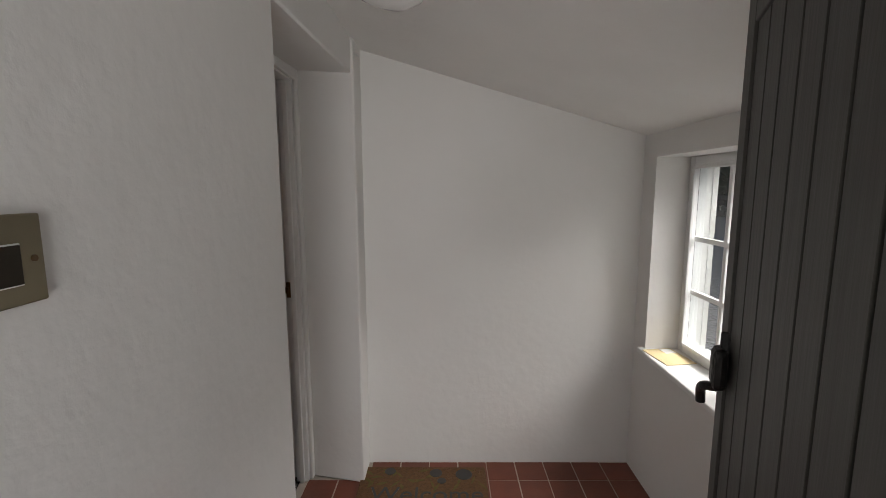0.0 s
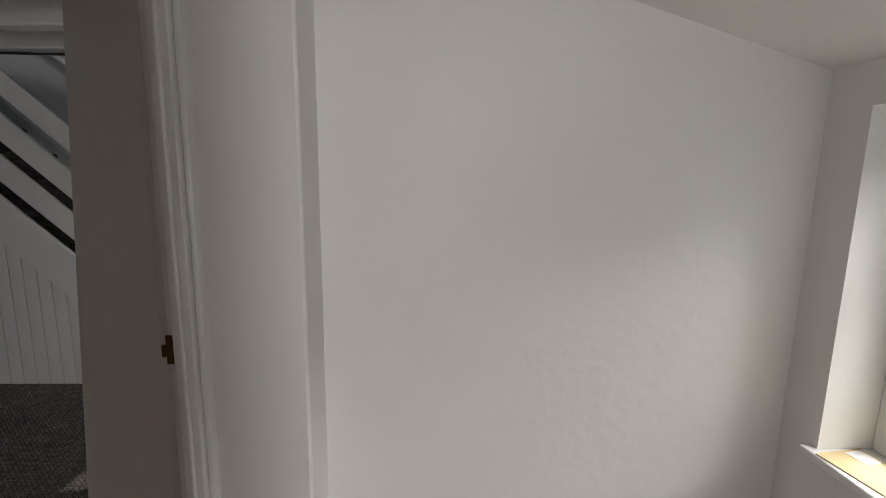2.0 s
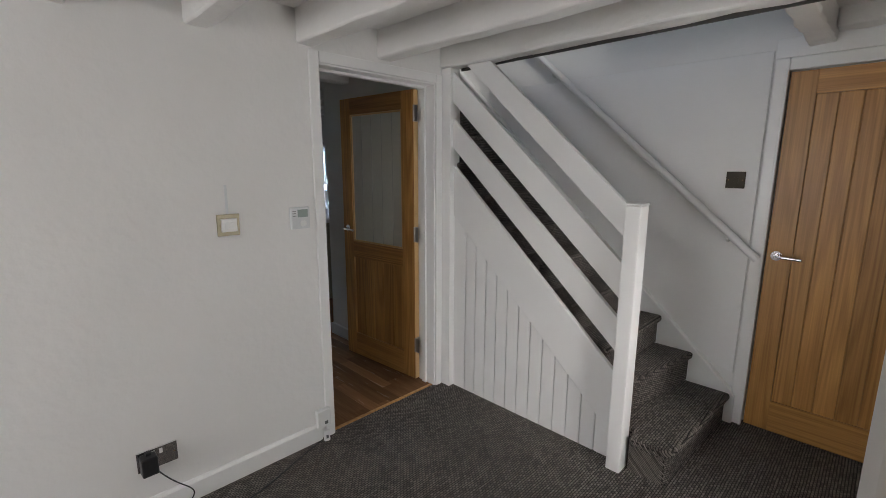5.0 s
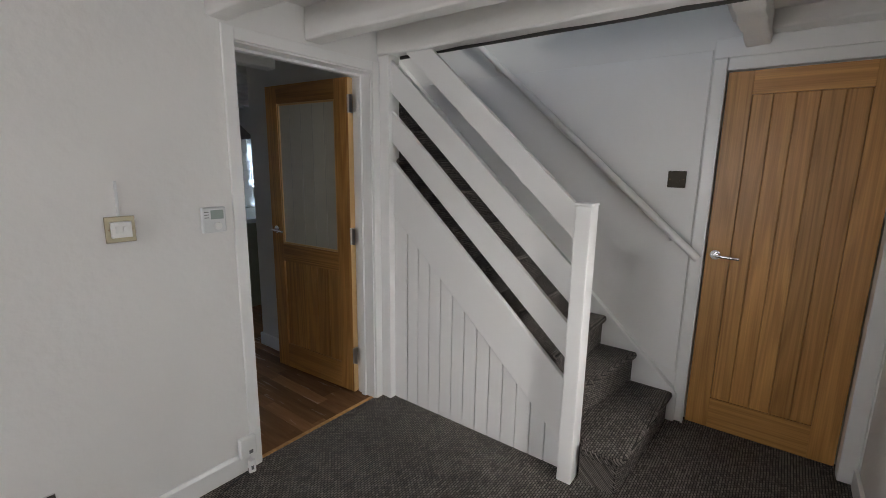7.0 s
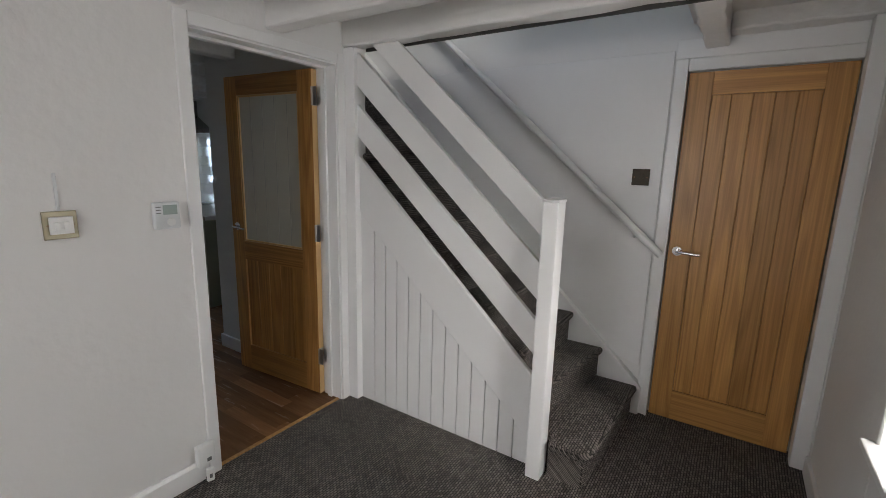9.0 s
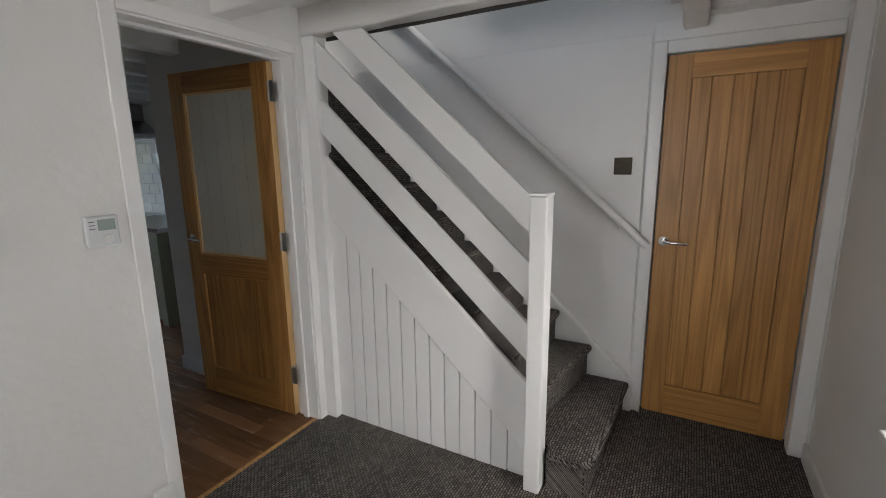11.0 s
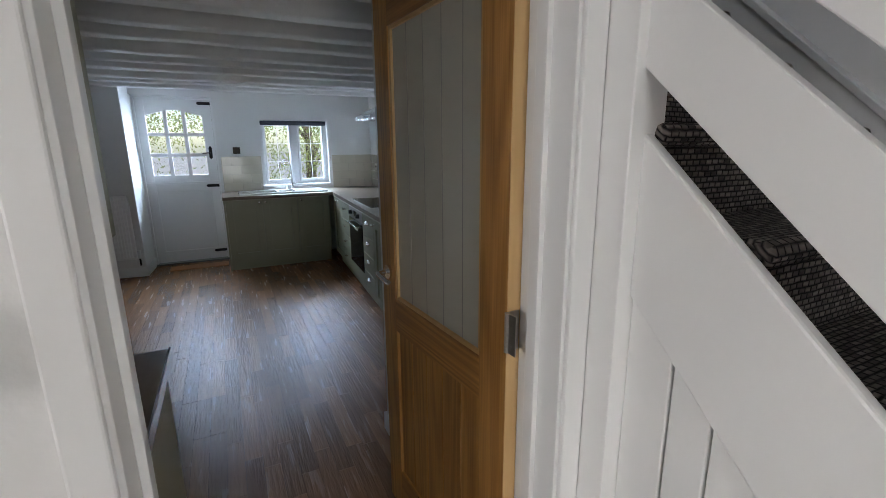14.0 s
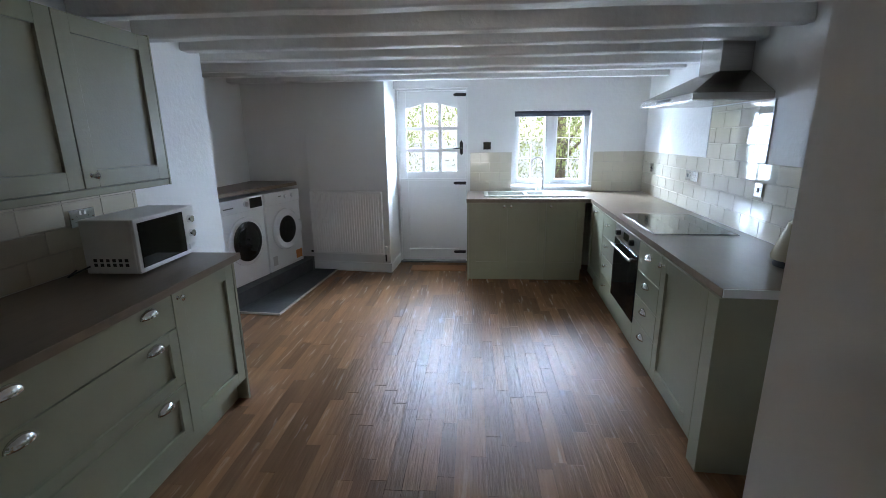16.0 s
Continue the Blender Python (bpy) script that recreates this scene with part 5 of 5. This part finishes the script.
part("port", box(B(), 0.0, 0.02, -0.0308, -0.0295, -0.03, -0.012), INK, pb)
fl = thing("cable_plug", pose(0.045, -0.715, 0.0, 0, 0, 75), "white plug hanging at the skirting", "plug")
part("case", box(B(), -0.016, 0.016, -0.022, 0, 0.012, 0.075), PLASTIC, fl, "", 0.005)
part("mark", box(B(), -0.006, 0.006, -0.0232, -0.0215, 0.03, 0.05), INK, fl)

# ---- laundry alcove ----
AL = -12.4
pl = thing("tiled_plinth", Matrix(), "dark slate-tiled step under the laundry machines", "plinth")
part("step", prism(B(), ((-3.79, -2.62), (-4.16, -2.600), (-5.47, -2.345), (-5.575, -2.36), (-5.575, -3.058), (-3.80, -3.058)), 0, 0.16), SLATE, pl, "", 0.003)
part("pad", prism(B(), ((-4.155, -2.61), (-4.12, -2.185), (-5.53, -2.075), (-5.545, -2.35), (-5.46, -2.347)), 0, 0.014), SLATE, pl, "", 0.003)
part("pale_edge", prism(B(), ((-4.155, -2.60), (-4.12, -2.185), (-5.53, -2.075), (-5.53, -2.060), (-4.104, -2.170), (-4.139, -2.60)), 0, 0.0155), GROUT_W, pl, "pale edging trim")
part("tile_joint", box(B(), -4.163, -4.157, -2.606, -2.598, 0, 0.161), GROUT_W, pl)
for x0, y0, washer in ((-4.225, -2.690, True), (-4.835, -2.556, False)):
    m = pose(x0, y0, 0.16, 0, 0, 180 + AL)
    wm = thing("washing_machine" if washer else "tumble_dryer", m, "white front-loading washing machine with black door" if washer else "white tumble dryer with white-rimmed door", "washing machine" if washer else "dryer")
    part("case", box(B(), 0, 0.596, 0, 0.36, 0.012, 0.845), ENAMEL, wm, "", 0.006)
    part("control_panel", box(B(), 0.002, 0.594, -0.008, 0, 0.715, 0.843), ENAMEL, wm, "", 0.004)
    c = (0.298, 0.43)
    mm = Matrix.Translation((c[0], 0, c[1])) @ Matrix.Rotation(radians(90), 4, "X")
    if washer:
        part("door_rim", lathe(B(), ((0.235, 0), (0.235, 0.018), (0.222, 0.028), (0.195, 0.028), (0.19, 0.012)), mm, 40), ENAMEL, wm, "white door ring", 0.0, True)
        d = part("door", lathe(B(), ((0.193, 0.012), (0.193, 0.034), (0.175, 0.042), (0.15, 0.040)), mm, 40), BLACK_GLASS, wm, "black glass door", 0.0, True)
        part("door_bowl", lathe(B(), ((0.15, 0.041), (0.12, 0.048), (0.06, 0.050)), mm, 32), BLACK_GLASS, d, "", 0.0, True)
        part("drawer", box(B(), 0.015, 0.20, -0.012, -0.008, 0.735, 0.83), ENAMEL, wm, "detergent drawer", 0.003)
        part("dial", tube(B(), (0.335, -0.008, 0.785), (0.335, -0.028, 0.785), 0.028, 0.025), CHROME, wm, "", 0.0, True)
        part("display", box(B(), 0.40, 0.575, -0.0095, -0.0075, 0.735, 0.83), BLACK_GLASS, wm, "black display")
        part("label_bar", box(B(), 0.04, 0.17, -0.0135, -0.0118, 0.765, 0.776), INK, wm)
    else:
        part("door_rim", lathe(B(), ((0.225, 0), (0.225, 0.022), (0.205, 0.040), (0.15, 0.036), (0.145, 0.02)), mm, 40), ENAMEL, wm, "white door ring", 0.0, True)
        part("door_glass", lathe(B(), ((0.148, 0.018), (0.148, 0.034), (0.10, 0.040)), mm, 36), BLACK_GLASS, wm, "dark door glass", 0.0, True)
        part("door_grip", box(B(), c[0] + 0.19, c[0] + 0.262, -0.045, -0.002, c[1] - 0.065, c[1] + 0.065), ENAMEL, wm, "", 0.02)
        for x in (0.33, 0.45):
            part("dial", tube(B(), (x, -0.008, 0.785), (x, -0.026, 0.785), 0.022, 0.019), ENAMEL, wm, "", 0.0, True)
        part("energy_label", box(B(), 0.46, 0.57, -0.002, 0.0, 0.055, 0.15), LABEL_ORANGE, wm, "orange sticker")
        part("filter_flap", box(B(), 0.05, 0.12, -0.002, 0.0, 0.07, 0.17), STEEL, wm)
        part("label_bar", box(B(), 0.22, 0.27, -0.0095, -0.0075, 0.79, 0.80), INK, wm)
    for x in (0.05, 0.55):
        part("foot", tube(B(), (x, 0.05, 0), (x, 0.05, 0.014), 0.02), BLACK, wm)
tagged(part("laundry_top", prism(B(), ((-3.802, -2.80), (-4.20, -2.715), (-5.44, -2.445), (-5.575, -2.50), (-5.575, -3.056), (-3.802, -3.056)), 1.035, 1.072), WORKTOP, None, "", 0.003), "grey-brown laminate top over the laundry machines", "worktop")
tagged(part("support_batten", prism(B(), ((-3.81, -3.05), (-5.57, -3.05), (-5.57, -3.0), (-3.81, -3.0)), 1.0, 1.034), SAGE, None), "painted batten under the laundry top", "batten")

# radiator
rd = thing("radiator", pose(-5.50, -2.325, 0, 0, 0, 90 - 7.2), "white panel radiator on the end wall", "radiator")
bm = B()
W, n = 0.86, 27
xs = []
for i in range(n):
    a = 0.02 + (W - 0.04) * i / n
    p = (W - 0.04) / n
    xs += [(a, 0.0), (a + 0.55 * p, 0.0), (a + 0.65 * p, 0.008), (a + 0.9 * p, 0.008)]
xs = [(0, 0)] + xs + [(W, 0)]
prism(bm, [(x, y) for x, y in xs] + [(W, 0.028), (0, 0.028)], 0.245, 0.94)
rp = part("panel", bm, RADIATOR, rd)
part("rim", box(B(), 0, W, -0.003, 0.03, 0.222, 0.247), RADIATOR, rd, "", 0.004)
part("top_grille", box(B(), -0.002, W + 0.002, -0.004, 0.045, 0.938, 0.958), RADIATOR, rd, "", 0.003)
for x in (-0.004, W):
    part("side_panel", box(B(), x, x + 0.004, 0, 0.044, 0.224, 0.94), RADIATOR, rd)
part("valve", tube(B(), (W + 0.03, 0.02, 0.23), (W + 0.03, 0.02, 0.325), 0.016, 0.019), PLASTIC, rd, "white thermostatic valve", 0.0, True)
part("valve_tail", tube(B(), (W + 0.03, 0.02, 0.145), (W + 0.03, 0.02, 0.232), 0.010), IRON, rd, "", 0.0, True)
part("lockshield_valve", tube(B(), (-0.045, 0.02, 0.238), (0.0, 0.02, 0.238), 0.011), IRON, rd, "dark end valve", 0.0, True)
part("bracket", box(B(), 0.1, 0.7, 0.03, 0.066, 0.4, 0.9), RADIATOR, rd)

# mats, sill clutter, porch lamp
mt = tagged(part("door_mat", box(B(), -5.74, -5.53, -1.18, -0.52, 0.0, 0.014), DOORMAT, None, "", 0.004), "brown coir mat at the stable door", "mat")
wm2 = thing("welcome_mat", pose(3.01, -1.655, 0.001), "brown coir mat with sunflowers and the word Welcome", "mat")
part("mat_base", box(B(), -0.31, 0.31, -0.215, 0.215, 0, 0.014), COIR, wm2, "", 0.004)
rnd = random.Random(9)
for fx, fy, r in ((0.20, 0.155, 0.042), (0.06, 0.165, 0.032), (-0.17, 0.178, 0.028), (0.09, 0.105, 0.022)):
    part("flower_head", lathe(B(), ((r, 0.0142), (r * 0.96, 0.0156), (r * 0.5, 0.0158)), Matrix.Translation((fx, fy, 0)), 20), BLACK, wm2, "dark printed flower head")
LEAFPRINT = material("olive_print", (0.09, 0.085, 0.02), 0.95, color2=(0.16, 0.11, 0.03), scale=50)
for i in range(26):
    x, y, a = rnd.uniform(-0.29, 0.29), rnd.uniform(0.05, 0.20), rnd.uniform(0, 3.1)
    l2, w3_ = rnd.uniform(0.02, 0.045), rnd.uniform(0.006, 0.011)
    ca, sa = math.cos(a), math.sin(a)
    pts = [(x + ca * u - sa * v, y + sa * u + ca * v) for u, v in ((-l2, 0), (0, w3_), (l2, 0), (0, -w3_))]
    part("leaf_print", prism(B(), pts, 0.0141, 0.0148), LEAFPRINT, wm2)
text_mesh("lettering", "Welcome", 0.135, Matrix.Translation((0.02, 0.005, 0.0148)), BLACK, wm2)
cd = thing("envelope", pose(4.125, -1.60, 0.6725, 0, 0, 8), "tan paper envelope on the sunny sill", "envelope")
part("sheet", box(B(), -0.065, 0.075, -0.105, 0.085, 0, 0.003), PAPER, cd, "", 0.0008)
part("address_label", box(B(), 0.015, 0.065, 0.02, 0.075, 0.003, 0.0042), PAPER_W, cd, "white paper label")
lm = thing("ceiling_lamp", pose(2.965, -2.345, 1.985, 0, 16.2, 0), "white glass dome lamp on the porch ceiling", "lamp")
part("base", tube(B(), (0, 0, -0.012), (0, 0, 0.02), 0.13, seg=32), PVC, lm, "", 0.0, True)
part("shade", lathe(B(), ((0.03, -0.085), (0.08, -0.07), (0.115, -0.04), (0.125, -0.012)), None, 32), CERAMIC, lm, "white glass shade", 0.0, True)
rc = thing("cable_clip", pose(2.7085, -1.47, 2.02), "small white cable clip on the wall corner", "cable clip")
part("clip", box(B(), 0, 0.02, -0.02, 0.02, 0, 0.008), PLASTIC, rc, "", 0.003)

# ---- outside ----
def foliage(name, label, cx, cy, sx, sy, z0, z1, n, mat, seed, size=0.10, category="tree", trunk=True):
    """A tapered trunk with limbs, and a crown of single leaves in uneven clumps."""
    rnd2 = random.Random(seed)
    t = thing(name, pose(cx, cy, -0.16), label, category)
    if trunk:
        tr = B()
        tube(tr, (0, 0, 0), (0, 0, z1 * 0.6), 0.16, 0.06, 10)
        for k in range(6):
            a = k * 1.05
            tube(tr, (0, 0, z1 * (0.25 + 0.05 * k)), (sx * 0.6 * math.cos(a), sy * 0.6 * math.sin(a), z1 * (0.45 + 0.07 * k)), 0.05, 0.015, 7)
        part("trunk", tr, BARK, t)
    clumps = [(rnd2.uniform(-sx, sx), rnd2.uniform(-sy, sy), rnd2.uniform(z0, z1), rnd2.uniform(0.25, 0.6)) for _ in range(max(20, n // 160))]
    v, f = [], []
    for _ in range(n):
        x, y, z, r = clumps[rnd2.randrange(len(clumps))]
        d = Vector((rnd2.gauss(0, 1), rnd2.gauss(0, 1), rnd2.gauss(0, 1))).normalized() * r * rnd2.random() ** 0.4
        q = Euler((rnd2.uniform(0, 6.3), rnd2.uniform(0, 6.3), rnd2.uniform(0, 6.3))).to_matrix()
        s = size * rnd2.uniform(0.6, 1.3)
        k = len(v)
        for p in ((-s, 0, 0), (0, s * 0.45, s * 0.08), (s, 0, 0), (0, -s * 0.45, s * 0.08)):
            v.append(tuple(q @ Vector(p) + Vector((x, y, z)) + d))
        f.append((k, k + 1, k + 2, k + 3))
    me = bpy.data.meshes.new("crown")
    me.from_pydata(v, [], f)
    me.materials.append(mat)
    c = new("crown", me)
    c.parent = t
    return t


for i, (x, y, z1) in enumerate(((-10.0, -2.6, 3.6), (-10.6, -0.6, 4.6), (-10.2, 1.4, 3.8), (-11.0, 3.4, 4.4), (-10.8, -4.8, 4.2))):
    foliage("garden_tree", "bright green leafy garden tree in sunlight", x, y, 1.1, 1.2, 0.5, z1, 8000, LEAF, 20 + i, 0.034)
# trees across the yard, darkened by leaf colour to look shaded
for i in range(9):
    foliage("shaded_tree", "tree beyond the gravel yard, its shade put into the leaf colour", 19.0 + 1.3 * (i % 2), -12.0 + 4.6 * i, 2.2, 2.9, 0.2, 11.0 + (i % 3), 14000, LEAF_SHADED, 40 + i, 0.62)
bm = B()
rnd = random.Random(3)
for i in range(60):
    for j in range(4):
        y = -10 + i * 0.55 + (0.27 if j % 2 else 0)
        h = rnd.uniform(0.24, 0.30)
        box(bm, 18.2 + rnd.uniform(-0.05, 0.05), 18.8, y + 0.01, y + 0.53, -0.16 + 0.3 * j, -0.16 + 0.3 * j + h)
tagged(part("stone_wall", bm, STONE, None, "", 0.03), "low dark field-stone wall beyond the yard", "wall", "", "stuff")
tagged(part("white_garden_wall", box(B(), 16.9, 17.2, 3.5, 10.7, -0.16, 0.92), RENDER, None, "", 0.02), "low white rendered wall in the yard", "wall")

# ---- wall tiles one by one ----
def tile_wall(parent, m, w, z0, rows, tw, thh, skip=None, cut_to=None):
    """Half-bond glossy tiles on a wall whose face looks towards -y."""
    cache = {}
    for r in range(rows):
        x = -(tw / 2 if r % 2 else 0)
        while x < w - 0.002:
            a, b = max(0, x) + 0.0015, min(w, x + tw) - 0.0015
            z = z0 + r * thh
            if b - a > 0.01 and not (skip and skip((a + b) / 2, z + thh / 2)):
                key = round(b - a, 3)
                if key not in cache:
                    bm2 = B()
                    k = b - a
                    v0 = [bm2.verts.new(p) for p in ((0, 0, 0), (k, 0, 0), (k, 0, thh - 0.003), (0, 0, thh - 0.003))]
                    e = 0.002
                    v1 = [bm2.verts.new(p) for p in ((e, -0.0035, e), (k - e, -0.0035, e), (k - e, -0.0035, thh - 0.003 - e), (e, -0.0035, thh - 0.003 - e))]
                    for i in range(4):
                        bm2.faces.new((v0[i], v0[(i + 1) % 4], v1[(i + 1) % 4], v1[i]))
                    bm2.faces.new(v1)
                    bmesh.ops.recalc_face_normals(bm2, faces=bm2.faces[:])
                    me = bpy.data.meshes.new("wall_tile")
                    bm2.to_mesh(me)
                    bm2.free()
                    me.materials.append(CREAM_TILE)
                    cache[key] = me
                o = new("wall_tile", cache[key])
                o.parent = parent
                o.matrix_world = m @ pose(a, -0.002, z, random.uniform(-0.25, 0.25), 0, random.uniform(-0.25, 0.25))
            x += tw


TW, TH = 0.23, 0.114
xa, xb = EX + 0.004, -1.42
Ln = (xb - xa) / math.cos(radians(aw))
mN = pose(xa, RW(xa), 0, 0, 0, aw)
kn = bpy.data.objects["wall_kitchen_north"]
part("grout_bed", box(B(), 0, Ln, -0.003, 0.001, 0.912, 0.912 + 4 * TH), GROUT_W, None).matrix_world = mN
bpy.data.objects["grout_bed"].parent = kn
tile_wall(kn, mN, Ln, 0.912, 4, TW, TH)
s0, s1 = (-4.205 - xa), (-3.36 - xa)
mT = mN @ pose(s0, 0, 0)
g2 = part("grout_bed", box(B(), 0, s1 - s0, -0.003, 0.001, 0.912 + 4 * TH, 0.912 + 7.35 * TH), GROUT_W, kn)
g2.matrix_world = mT
tile_wall(kn, mT, s1 - s0, 0.912 + 4 * TH, 7 - 4, TW, TH)
tile_wall(kn, mT, s1 - s0, 0.912 + 7 * TH, 1, TW, 0.035)
for a, b in ((-0.006, 0.0), (s1 - s0, s1 - s0 + 0.006)):
    part("tile_trim", box(B(), a, b, -0.009, 0, 0.912 + 4 * TH, 1.75), GLOSS, kn).matrix_world = mT
kw_ = bpy.data.objects["wall_kitchen_west"]
mW = pose(EX, -0.47, 0, 0, 0, 90)
tile_wall(kw_, mW, KW[0] + 0.45, 0.912, 4, TW, TH)
tile_wall(kw_, pose(EX, KW[1] + 0.045, 0, 0, 0, 90), RW(EX) - KW[1] - 0.05, 0.912, 4, TW, TH)
for a, b in ((-0.47, KW[0] - 0.02), (KW[1] + 0.045, RW(EX) - 0.004)):
    part("grout_bed", box(B(), EX - 0.001, EX + 0.003, a, b, 0.912, 0.912 + 4 * TH), GROUT_W, kw_)
ks = bpy.data.objects["wall_kitchen_south"]
part("grout_bed", box(B(), -2.95, -0.16, -2.421, -2.417, 0.912, 0.912 + 3.5 * TH), GROUT_W, ks)
tile_wall(ks, pose(-0.16, -2.42, 0, 0, 0, 180), 2.79, 0.912, 3, TW, TH)
tile_wall(ks, pose(-0.16, -2.42, 0, 0, 0, 180), 2.79, 0.912 + 3 * TH, 1, TW, TH / 2)
